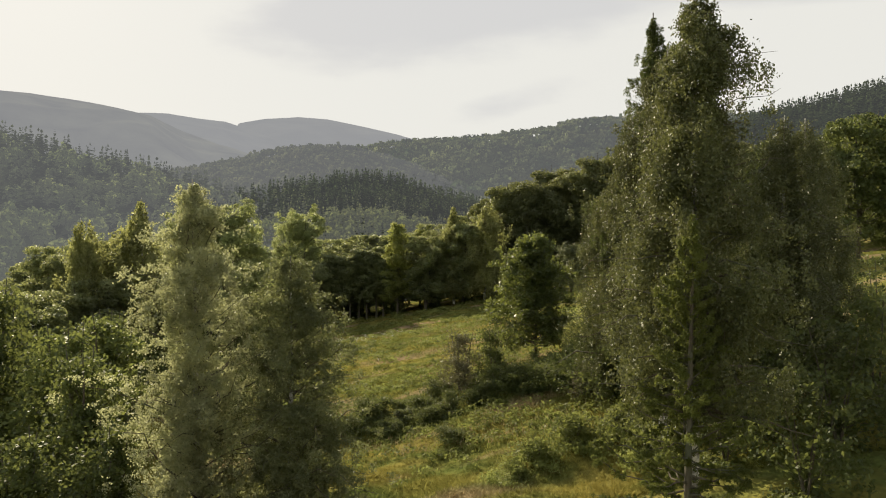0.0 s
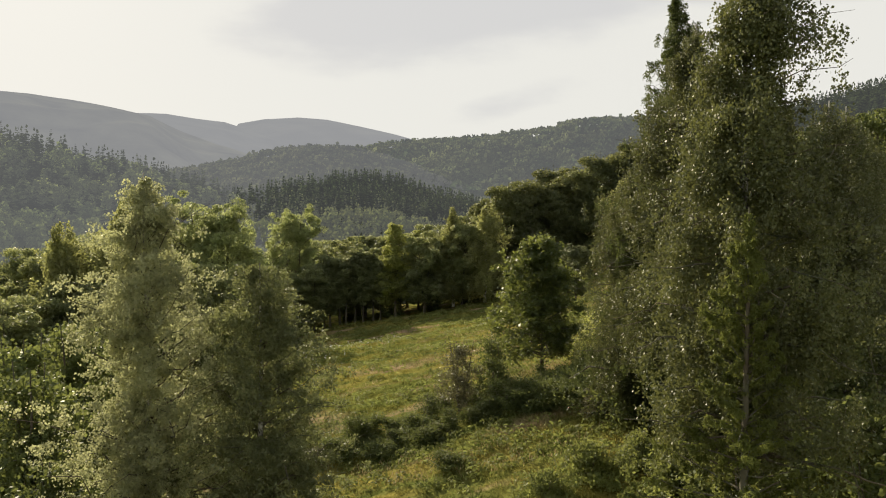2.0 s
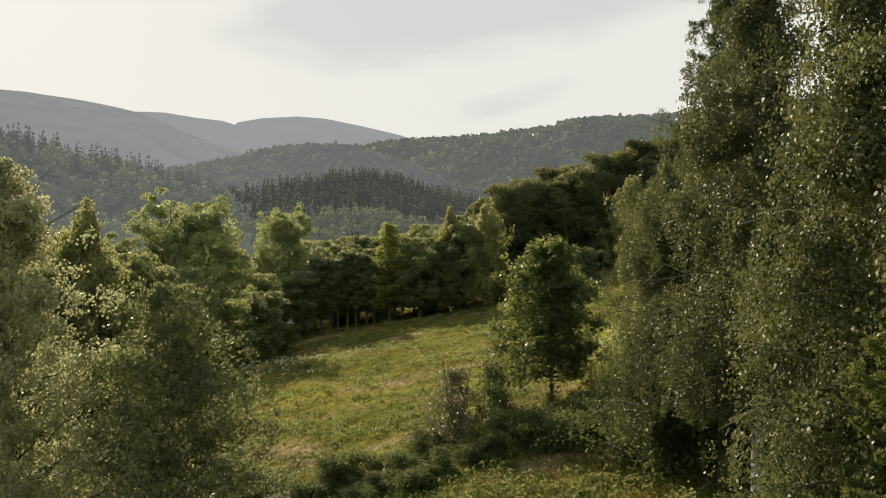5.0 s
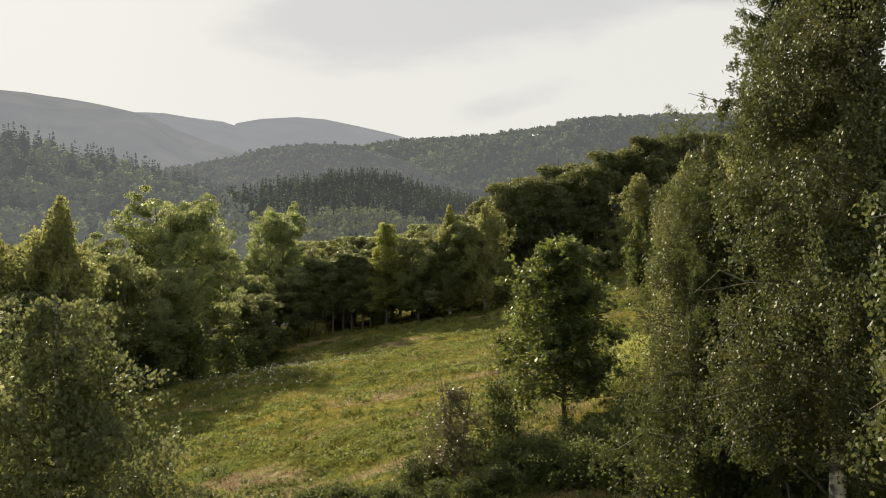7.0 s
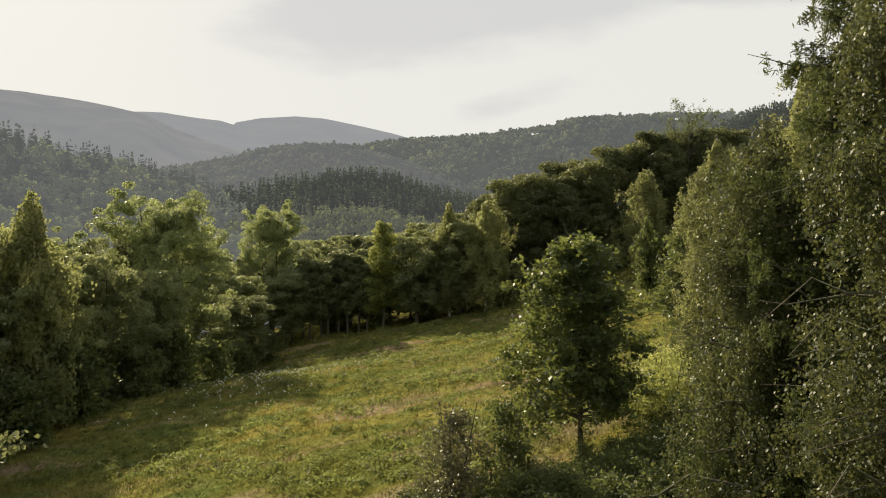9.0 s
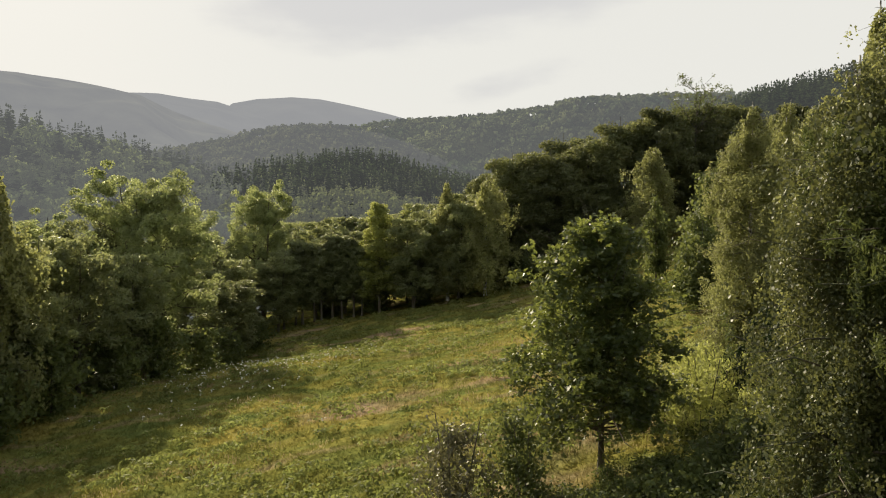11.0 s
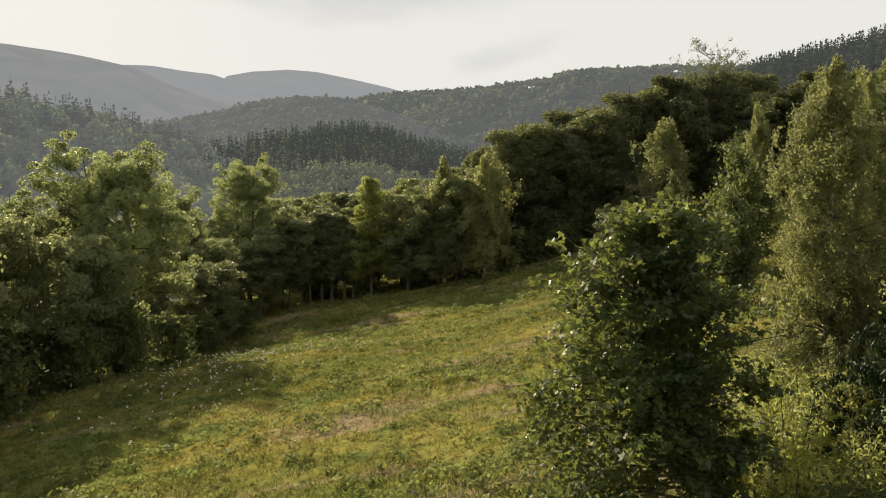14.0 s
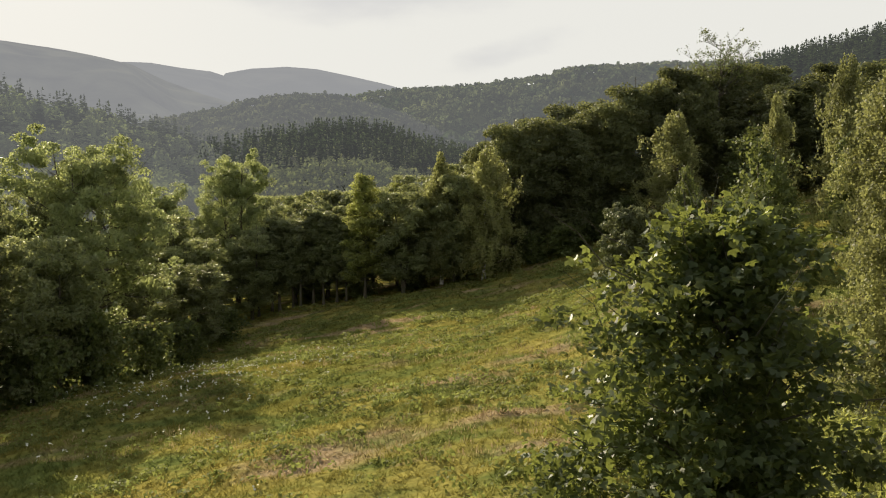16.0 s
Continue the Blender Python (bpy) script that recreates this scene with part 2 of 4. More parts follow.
M = {
    "birch": leaf_material("birch_leaf", (0.046, 0.060, 0.024), (0.108, 0.118, 0.048), (0.24, 0.25, 0.08), 0.23, 0.5, 0.4),
    "green_birch": leaf_material("bushy_birch_leaf", (0.080, 0.098, 0.048), (0.150, 0.164, 0.080), (0.32, 0.34, 0.13), 0.32, 0.5, 0.4),
    # flare veil over this birch put in as lighter, greyer leaf colour
    "pale_birch": leaf_material("veiled_birch_leaf", (0.150, 0.165, 0.096), (0.255, 0.265, 0.165), (0.52, 0.53, 0.27), 0.45, 0.5, 0.4),
    "herb": leaf_material("meadow_herb", (0.130, 0.155, 0.048), (0.220, 0.232, 0.074), (0.36, 0.40, 0.11), 0.40, 0.65, 0.2, 0.25),
    # birch leaves again, with sunlight put into a brighter, warmer tone
    "birch_in_sun": leaf_material("sunlit_birch_leaf", (0.115, 0.128, 0.050), (0.210, 0.215, 0.092), (0.44, 0.45, 0.16), 0.42, 0.5, 0.4),
    "umbel": surface("white_umbel", (0.72, 0.72, 0.64), (0.55, 0.56, 0.45), 6.0, 0.9),
    "plume": leaf_material("grass_plume", (0.235, 0.180, 0.100), (0.33, 0.262, 0.150), (0.34, 0.27, 0.14), 0.45, 0.8, 0.1, 0.2),
    "larch": leaf_material("larch_needle", (0.048, 0.068, 0.024), (0.095, 0.114, 0.038), (0.18, 0.21, 0.06), 0.30, 0.6, 0.2),
    "young_larch": leaf_material("young_larch_needle", (0.085, 0.112, 0.030), (0.150, 0.170, 0.050), (0.28, 0.31, 0.075), 0.36, 0.6, 0.2),
    "spruce": leaf_material("spruce_needle", (0.014, 0.030, 0.011), (0.036, 0.058, 0.020), (0.05, 0.08, 0.02), 0.15, 0.6, 0.3),
    "maple": leaf_material("maple_leaf", (0.040, 0.066, 0.028), (0.086, 0.114, 0.042), (0.34, 0.38, 0.085), 0.36, 0.45, 0.45),
    # ash to beech: haze over the wood edge put in as bluer leaf colours
    "ash": leaf_material("ash_leaf", (0.110, 0.145, 0.066), (0.190, 0.220, 0.105), (0.48, 0.52, 0.20), 0.45, 0.5, 0.45),
    "wood": leaf_material("woodland_leaf", (0.092, 0.118, 0.058), (0.165, 0.186, 0.088), (0.42, 0.44, 0.17), 0.42, 0.5, 0.45),
    "lime": leaf_material("lime_leaf", (0.140, 0.170, 0.052), (0.225, 0.245, 0.085), (0.52, 0.54, 0.15), 0.48, 0.5, 0.4),
    "beech": leaf_material("beech_leaf", (0.056, 0.072, 0.036), (0.104, 0.118, 0.052), (0.30, 0.31, 0.10), 0.34, 0.55, 0.35),
    "willow": leaf_material("willow_leaf", (0.090, 0.110, 0.050), (0.150, 0.165, 0.085), (0.26, 0.28, 0.12), 0.30, 0.55, 0.3),
    "shrub": leaf_material("shrub_leaf", (0.048, 0.070, 0.026), (0.098, 0.122, 0.042), (0.24, 0.27, 0.075), 0.36, 0.55, 0.3),
    "bramble": leaf_material("bramble_leaf", (0.085, 0.112, 0.038), (0.165, 0.188, 0.062), (0.36, 0.39, 0.11), 0.40, 0.55, 0.25),
    "red_shrub": leaf_material("reddish_leaf", (0.085, 0.090, 0.050), (0.150, 0.135, 0.080), (0.22, 0.21, 0.09), 0.30, 0.45, 0.4),
    "far_leaf": leaf_material("far_leaf", (0.085, 0.115, 0.046), (0.150, 0.175, 0.072), (0.30, 0.34, 0.12), 0.35, 0.8, 0.1, 0.02),
    "birch_bark": surface("birch_bark", (0.66, 0.64, 0.59), (0.46, 0.44, 0.40), 3.0, 0.7, (0.05, 0.045, 0.04), 2.5, 0.3, (1, 1, 3.5)),
    "bark": surface("dark_bark", (0.075, 0.060, 0.042), (0.14, 0.115, 0.085), 4.0, 0.9, (0.10, 0.11, 0.07), 0.8, 0.6, (1, 1, 0.3)),
    "ground": meadow_material("meadow_turf", False),
    "grass": meadow_material("meadow_grass", True),
    "floor": surface("wood_floor", (0.035, 0.040, 0.014), (0.060, 0.065, 0.022), 0.6, 0.95, (0.05, 0.06, 0.02), 0.05),
}

# ---- terrain ----


def smooth(a, b, v):
    k = np.clip((v - a) / (b - a), 0, 1)
    return k * k * (3 - 2 * k)


def ground_z(x, y):
    """The hillside meadow, lower on its -x side, and the valley beyond it."""
    x, y = np.asarray(x, float), np.asarray(y, float)
    xs = 75 * np.tanh(np.where(x < 0, x, 0) / 75) + np.where(x > 0, x, 0) - np.clip(x - 90, 0, None)
    z = -0.75 + 0.185 * xs
    z = z + 1.1 * np.exp(-((x - 8) / 12) ** 2 - ((y - 52) / 16) ** 2)
    z = z - 0.9 * np.exp(-((x - 4) / 14) ** 2 - ((y - 92) / 22) ** 2)
    z = z - 3.6 * smooth(90, 124, y) * (1 - smooth(6, 45, x))
    z = z - 26 * smooth(150, 420, y) * (1 - 0.8 * smooth(10, 110, x)) - 10 * smooth(-40, -200, x)
    near = smooth(600, 200, np.hypot(x, y))
    z = z + near * (0.12 * np.sin(x * 1.3 + 0.9 * np.sin(y * 0.8)) * np.sin(y * 1.7 + 1.1 * np.sin(x * 0.6)) + 0.18 * np.sin(x * 0.55 + 1.3 * np.sin(y * 0.21)) * np.sin(y * 0.43 + 0.8) + 0.25 * np.sin(x * 0.13 + 2) * np.sin(y * 0.11))
    return z


def gz(x, y):
    return float(ground_z(x, y))


def mesh_from(name, V, F):
    """A mesh from an (n, 3) array of vertices and an (m, k) array of faces."""
    V, F = np.ascontiguousarray(V, np.float32), np.ascontiguousarray(F, np.int32)
    me = bpy.data.meshes.new(name)
    n, k = F.shape
    me.vertices.add(len(V))
    me.vertices.foreach_set("co", V.ravel())
    me.loops.add(n * k)
    me.loops.foreach_set("vertex_index", F.ravel())
    me.polygons.add(n)
    me.polygons.foreach_set("loop_start", np.arange(0, n * k, k, dtype=np.int32))
    me.update(calc_edges=True)
    return me


def part(name, me, mat, parent=None, label="", flat=False):
    me.materials.append(mat)
    if not flat:
        me.polygons.foreach_set("use_smooth", np.ones(len(me.polygons), bool))
    ob = new(name, me)
    ob.parent = parent
    if label:
        ob["label"] = label
    return ob


def grid_faces(nu, nv):
    i = np.arange(nu - 1)[:, None] * nv + np.arange(nv - 1)[None, :]
    return np.stack([i, i + nv, i + nv + 1, i + 1], -1).reshape(-1, 4)


def spaced(lo, hi, step, reach):
    mid = np.arange(lo, hi + 0.01, step)
    out, d = [], step
    while not out or out[-1] < reach:
        d *= 1.25
        out.append((out[-1] if out else 0) + d)
    out = np.array(out)
    return np.concatenate([(lo - out)[::-1], mid, hi + out])


def build_ground():
    xs, ys = spaced(-50, 50, 0.8, 4600), spaced(25, 160, 0.8, 4600)
    X, Y = np.meshgrid(xs, ys, indexing="ij")
    V = np.stack([X, Y, ground_z(X, Y)], -1).reshape(-1, 3)
    ob = part("ground", mesh_from("ground", V, grid_faces(len(xs), len(ys))), M["ground"])
    tagged(ob, "sloping hillside meadow of yellow-green and straw-coloured grass", "meadow", kind="structure")


build_ground()

# ---- leaves, branches ----


def unit(v):
    return v / np.maximum(np.linalg.norm(v, axis=-1, keepdims=True), 1e-9)


def leaf_mesh(name, C, A, B, wide=0.42):
    """Pointed leaves: centre C, half length A, half width B."""
    n = len(C)
    k = (1 - 2 * wide)
    V = np.empty((n, 4, 3))
    V[:, 0], V[:, 2] = C - A, C + A
    V[:, 1], V[:, 3] = C - A * k + B, C - A * k - B
    return mesh_from(name, V.reshape(-1, 3), np.arange(n * 4).reshape(n, 4))


def scatter_leaves(rng, C, length, width, down=0.0, flat=0.0):
    """Half axes for leaves at C. down: how far they hang; flat: how far they face the sky."""
    n = len(C)
    a = rng.normal(size=(n, 3))
    a[:, 2] -= down * 2
    a = unit(a)
    nrm = rng.normal(size=(n, 3))
    nrm[:, 2] += flat * 3
    b = unit(np.cross(a, nrm))
    s = rng.uniform(0.65, 1.25, (n, 1))
    return a * s * length / 2, b * s * width / 2


def tubes_mesh(name, lines, sides=6):
    """Tapered, bent tubes: each line is (points, radii)."""
    V, F, base = [], [], 0
    ang = np.linspace(0, 2 * np.pi, sides, endpoint=False)
    for P, Rr in lines:
        P, Rr = np.asarray(P, float), np.asarray(Rr, float)
        T = unit(np.gradient(P, axis=0))
        ref = np.where(np.abs(T[:, 2:3]) > 0.9, np.array([[1.0, 0, 0]]), np.array([[0, 0, 1.0]]))
        U = unit(np.cross(T, ref))
        W = np.cross(T, U)
        ring = P[:, None] + Rr[:, None, None] * (np.cos(ang)[None, :, None] * U[:, None] + np.sin(ang)[None, :, None] * W[:, None])
        V.append(ring.reshape(-1, 3))
        n = len(P)
        i = np.arange(n - 1)[:, None] * sides + np.arange(sides)[None]
        j = np.arange(n - 1)[:, None] * sides + (np.arange(sides) + 1)[None] % sides
        F.append(base + np.stack([i, j, j + sides, i + sides], -1).reshape(-1, 4))
        base += n * sides
    return mesh_from(name, np.concatenate(V), np.concatenate(F))


def broad(f):
    """Crown outline of a broad tree, f from crown base to top."""
    return np.sqrt(np.clip(1 - (1.75 * np.clip(f, 0, 1) ** 0.85 - 0.8) ** 2, 0.02, 1))


def egg(f):
    return np.clip(np.sin(np.pi * np.clip(f * 0.86 + 0.14, 0, 1) ** 0.8), 0.05, 1)


def dome(f):
    """Old broadleaf tree: full to the top, slightly drawn in below."""
    return np.sqrt(np.clip(1 - (1.45 * np.clip(f, 0, 1) - 0.62) ** 2, 0.05, 1))


def oval(f):
    """Free-standing tree: widest low down, rounded to a tip."""
    return np.clip(1.06 * (1 - f) ** 0.48 * (0.82 + 0.45 * f ** 0.5), 0.02, 1)


def plume(f):
    """Birch: widest a third up, drawn out to a tip."""
    return np.clip(1.12 * (1 - f) ** 0.58 * (0.70 + 0.62 * f ** 0.5), 0.06, 1.0)


def cone(f):
    return np.clip((1 - f) ** 0.75, 0.03, 1)


BASIC = dict(outline=plume, bare=0.12, boughs=90, rise=(0.35, 1.0), fall=0.5, twigs=10, leaves=60, spread=0.28, hang=0.0, size=(0.11, 0.09),
             down=0.3, flat=0.2, stem=0.012, limb=0.35, forks=1, lobes=1, leaf="birch", bark="birch_bark", sway=0.02, inner=0.3, fan=0.16, limbs=0, trim=False, clump=0.0, open=-1.05, low=1.3, uneven=1.0, puff=0.0, squash=0.7)


def style(base=BASIC, **changes):
    """How a kind of tree grows: base with some changes."""
    return {**base, **changes}


def trunk_line(rng, h, st, top=1.0, lean=(0, 0)):
    n = 12
    f = np.linspace(0, top, n)
    w = np.cumsum(rng.normal(0, st["sway"] * h / n, (n, 2)), axis=0)
    w -= w[:1]
    P = np.stack([w[:, 0] + lean[0] * f, w[:, 1] + lean[1] * f, f * h], -1)
    Rr = st["stem"] * h * (1 - 0.93 * f) + 0.01
    Rr[0] *= 1.35
    return P, Rr


def grow(name, seed, h, r, st, labels, category, group=""):
    """A tree: trunk, limbs that leave it all round, twigs along them and leaves about the twigs."""
    rng = np.random.default_rng(seed)
    trunks = []
    if st["forks"] == 1:
        trunks.append(trunk_line(rng, h, st))
    else:
        for k in range(st["forks"]):
            a = 2 * np.pi * (k + rng.uniform(0, 0.5)) / st["forks"]
            d = r * rng.uniform(0.2, 0.5)
            trunks.append(trunk_line(rng, h * rng.uniform(0.86, 1.0), st, 1.0, (d * np.cos(a), d * np.sin(a))))
    limbs, C, NV = [], [], []
    asym = rng.uniform(-0.22, 0.22, 4) * st["uneven"]
    ph = rng.uniform(0, 6.3, 3)
    for i in range(st["boughs"]):
        f = ((i + rng.uniform()) / st["boughs"]) ** st["low"]
        P0, R0 = trunks[rng.integers(len(trunks))]
        fh = st["bare"] + (1 - st["bare"]) * f * (0.88 if st["puff"] else 0.985)
        p0 = np.array([np.interp(fh, np.linspace(0, 1, len(P0)), P0[:, k]) for k in range(3)])
        az = i * 2.39996 + rng.normal(0, 0.4)
        wob = 1 + asym[0] * np.cos(az) + asym[1] * np.sin(az) + asym[2] * np.cos(2 * az + 5 * f) + asym[3] * np.sin(3 * az + 9 * f)
        ln = r * st["outline"](np.array(f)) * rng.uniform(0.72, 1.15) * wob
        up = st["rise"][0] + (st["rise"][1] - st["rise"][0]) * f
        s = np.linspace(0, 1, 6)
        d = np.array([np.cos(az), np.sin(az), 0])
        bend = np.cumsum(rng.normal(0, 0.06 * ln, (6, 3)), axis=0)
        Q = p0 + d * (ln * s * np.cos(up))[:, None] + bend - bend[:1]
        Q[:, 2] += ln * (s * np.sin(up) - st["fall"] * s ** 2)
        r0 = np.clip(np.interp(fh, np.linspace(0, 1, len(P0)), R0) * st["limb"], 0.006, None)
        limbs.append((Q, r0 * (1 - 0.85 * s)))
        nt = max(1, int(st["twigs"] * 1.25 * (0.04 + ln / r)))
        ts = st["inner"] + (1 - st["inner"]) * rng.uniform(0, 1, nt) ** 0.75
        tw = np.stack([np.interp(ts, s, Q[:, k]) for k in range(3)], -1)
        tw += rng.normal(0, 1, (nt, 3)) * np.array([1, 1, 0.6]) * st["fan"] * ln
        if st["trim"]:
            reach = 1 + 0.16 * st["uneven"] * rng.normal()
            # sprays keep to an uneven crown outline
            axis = np.array([np.interp(tw[:, 2], P0[:, 2], P0[:, k]) for k in range(2)]).T * (st["forks"] == 1)
            q = tw[:, :2] - axis
            fz, aa = (tw[:, 2] / h - st["bare"]) / (1 - st["bare"]), np.arctan2(q[:, 1], q[:, 0])
            edge = 0.96 + st["uneven"] * (0.15 * np.sin(3 * aa + 8 * fz + ph[0]) + 0.12 * np.sin(5 * aa - 15 * fz + ph[1]) + rng.normal(0, 0.12, nt))
            edge = edge * reach
            tw = tw[(np.hypot(q[:, 0], q[:, 1]) < r * (st["outline"](np.clip(fz, 0, 1)) + 0.05) * edge) & (fz < 0.97 + 0.05 * np.sin(2 * aa + ph[2])) & (fz > rng.uniform(-0.03, 0.06, nt))]
            nt = len(tw)
            if nt == 0:
                continue
        if st["puff"]:
            # rounded clumps of leaves at the bough ends, fullest on their upper side
            idx = np.repeat(np.arange(nt), rng.poisson(st["leaves"], nt))
            v = rng.normal(size=(len(idx), 3))
            v[:, 2] += 0.45
            v = unit(v)
            rad = (st["puff"] * rng.uniform(0.6, 1.35, nt))[idx] * (0.35 + 0.65 * rng.uniform(size=len(idx)) ** 0.45)
            C.append(tw[idx] + v * rad[:, None] * np.array([1, 1, st["squash"]]))
            NV.append(v)
            continue
        nl = rng.poisson(st["leaves"], nt)
        idx = np.repeat(np.arange(nt), nl)
        c = tw[idx]
        if st["hang"]:
            hg = st["hang"] * rng.uniform(0.4, 1.2, nt)[idx]
            u = rng.uniform(0, 1, len(c))
            c[:, 2] -= hg * u
            c += rng.normal(0, 1, c.shape) * st["spread"] * np.array([1, 1, 0.4]) * (0.5 + 0.5 * u[:, None])
        else:
            c += rng.normal(0, 1, c.shape) * st["spread"] * np.array([1, 1, 0.62])
        C.append(c)
    C = np.concatenate(C)
    up = C[:, 2] > 0.15
    C = C[up]
    if st["clump"] and not st["puff"]:
        # gaps between sprays; hanging sprays part in upright strands
        k, kz = st["clump"], st["clump"] * (0.6 if st["hang"] > 0.6 else 1.2)
        ph = rng.uniform(0, 6.3, 6)
        lumps = np.sin(C[:, 0] * k + ph[2] + 0.8 * np.sin(C[:, 1] * k * 0.6)) * np.sin(C[:, 1] * k + ph[3]) + np.sin(C[:, 2] * kz + ph[4] + np.sin(C[:, 0] * k * 0.7)) * np.cos(C[:, 1] * k * 0.8 + ph[5])
        core = np.hypot(C[:, 0], C[:, 1]) < 0.38 * r * st["outline"](np.clip((C[:, 2] / h - st["bare"]) / (1 - st["bare"]), 0, 1))
        C = C[core | (lumps > st["open"] + 0.3 * rng.uniform(size=len(C)))]
    A, B = scatter_leaves(rng, C, st["size"][0], st["size"][1], st["down"], st["flat"])
    if st["puff"]:
        nrm = unit(np.concatenate(NV)[up] + rng.normal(0, 0.55, C.shape))
        a = unit(np.cross(nrm, rng.normal(size=C.shape)))
        A, B = a * np.linalg.norm(A, axis=1, keepdims=True), np.cross(nrm, a) * np.linalg.norm(B, axis=1, keepdims=True)
    if st["lobes"] > 1:
        # lobed leaves: side lobes fan out from the stalk
        root = C - A
        Cs, As, Bs = [C], [A], [B * 0.62]
        for sg in (-1, 1):
            dirn = unit(A * 0.62 + unit(B) * np.linalg.norm(A, axis=1, keepdims=True) * 0.95 * sg)
            la = np.linalg.norm(A, axis=1, keepdims=True) * 0.8
            Cs.append(root + dirn * la + A * 0.12)
            As.append(dirn * la)
            Bs.append(unit(np.cross(dirn, np.cross(A, B))) * np.linalg.norm(B, axis=1, keepdims=True) * 0.5)
        C, A, B = np.concatenate(Cs), np.concatenate(As), np.concatenate(Bs)
    tree = new(name)
    tree.empty_display_size = 0.3
    part("trunk", tubes_mesh("trunk", trunks, 9), M[st["bark"]], tree)
    for ln in limbs[:st["limbs"]]:
        part("limb", tubes_mesh("limb", [ln], 5), M["bark"], tree)
    tagged(part("branchwork", tubes_mesh("branchwork", limbs[st["limbs"]:], 4), M["bark"], tree), kind="stuff")
    part("crown", leaf_mesh("crown", C, A, B), M[st["leaf"]], tree, flat=True)
    tagged(tree, labels, category, group)
    return tree


def stand(tree, x, y, turn=0.0, size=1.0, wide=None, label=""):
    w = wide or size
    tree.matrix_basis = pose(x, y, gz(x, y) - 0.05, 0, 0, turn) @ Matrix.Diagonal((w, w, size, 1))
    if label:
        tree["label"] = label
    return tree


def again(tree, x, y, turn, size=1.0, wide=None, label=""):
    """Another tree of the same growth, turned and scaled."""
    w = wide or size
    ob = copy_thing(tree, Matrix())
    ob.matrix_basis = pose(x, y, gz(x, y) - 0.05, 0, 0, turn) @ Matrix.Diagonal((w, w, size, 1))
    if label:
        ob["label"] = label
    return ob


WEEPING = style(outline=plume, trim=True, uneven=1.25, clump=2.4, open=-0.45, inner=0.3, hang=0.85, spread=0.15, down=0.7, fall=0.45, low=1.15, rise=(0.5, 0.9))
S_BIRCH = style(WEEPING, boughs=170, twigs=26, leaves=66, size=(0.088, 0.069), limbs=10)
S_BIRCH_MID = style(WEEPING, spread=0.13, boughs=130, twigs=22, leaves=56, size=(0.10, 0.078), limbs=8)
S_BIRCH_FAR = style(WEEPING, clump=1.6, hang=2.0, spread=0.26, boughs=80, twigs=14, leaves=40, size=(0.26, 0.18), leaf="birch_in_sun")
S_LARCH = style(outline=cone, clump=2.0, open=-1.0, leaf="larch", bark="bark", boughs=240, twigs=30, leaves=48, size=(0.18, 0.034), spread=0.08, low=0.95, hang=0.6, fan=0.08,
                rise=(0.05, 0.7), fall=0.12, inner=0.15, down=0.3, bare=0.08)
S_SPRUCE = style(outline=cone, leaf="spruce", bark="bark", boughs=90, twigs=12, leaves=30, size=(0.22, 0.06), spread=0.12, hang=0.25,
                 rise=(-0.1, 0.6), fall=0.05, inner=0.1, bare=0.03, flat=0.4)
S_MAPLE = style(trim=True, clump=3.0, open=-0.5, uneven=0.9, low=1.15, outline=oval, leaf="maple", bark="bark", limbs=16, fan=0.13, boughs=135, twigs=15, leaves=27, size=(0.165, 0.155), spread=0.22, rise=(0.1, 1.1),
                fall=0.08, bare=0.165, lobes=3, flat=0.6, inner=0.35, stem=0.012, limb=0.45, down=0.4)
S_ASH = style(trim=True, puff=0.95, squash=0.75, outline=dome, leaf="ash", bark="bark", boughs=105, twigs=6, leaves=135, size=(0.31, 0.19), fan=0.13, rise=(0.3, 0.75),
              fall=0.08, bare=0.16, inner=0.4, forks=3, stem=0.013, limb=0.5, sway=0.03, limbs=14, low=0.8)
S_LIME = style(trim=True, puff=0.75, squash=0.75, outline=oval, leaf="lime", bark="bark", boughs=80, twigs=5, leaves=105, size=(0.29, 0.19), fan=0.14, rise=(0.3, 1.1),
               fall=0.1, bare=0.12, inner=0.3, limbs=6, low=1.1)
S_ROUND = style(trim=True, puff=0.85, squash=0.7, outline=dome, leaf="wood", bark="bark", boughs=80, twigs=5, leaves=105, size=(0.32, 0.20), fan=0.15, rise=(0.25, 0.8),
                fall=0.1, bare=0.1, inner=0.35, forks=2, limbs=6, low=0.85)
S_BEECH = style(trim=True, puff=1.0, squash=0.75, outline=broad, leaf="beech", bark="bark", boughs=95, twigs=6, leaves=115, size=(0.33, 0.21), fan=0.15, rise=(0.12, 0.6),
                fall=0.1, bare=0.05, inner=0.35, limbs=6, low=1.0)
S_SMALL = style(trim=True, clump=2.4, open=-0.8, uneven=1.3, outline=egg, leaf="shrub", bark="bark", boughs=60, twigs=9, leaves=26, size=(0.2, 0.13), spread=0.26, rise=(0.4, 1.2),
                fall=0.1, bare=0.08, forks=3, inner=0.25)
S_BUSH = style(trim=True, clump=3.2, open=-0.6, uneven=1.8, outline=broad, leaf="shrub", bark="bark", boughs=34, twigs=7, leaves=24, size=(0.2, 0.14), spread=0.24, rise=(0.35, 1.2),
               fall=0.15, bare=0.02, forks=4, inner=0.2, stem=0.008)

# ---- distance: ridges and wooded hills ----


def crest_curve(az, rows):
    """Elevation of a skyline (degrees) at azimuths, through (azimuth, elevation) rows."""
    a, e = zip(*rows)
    return np.interp(az, a, e)


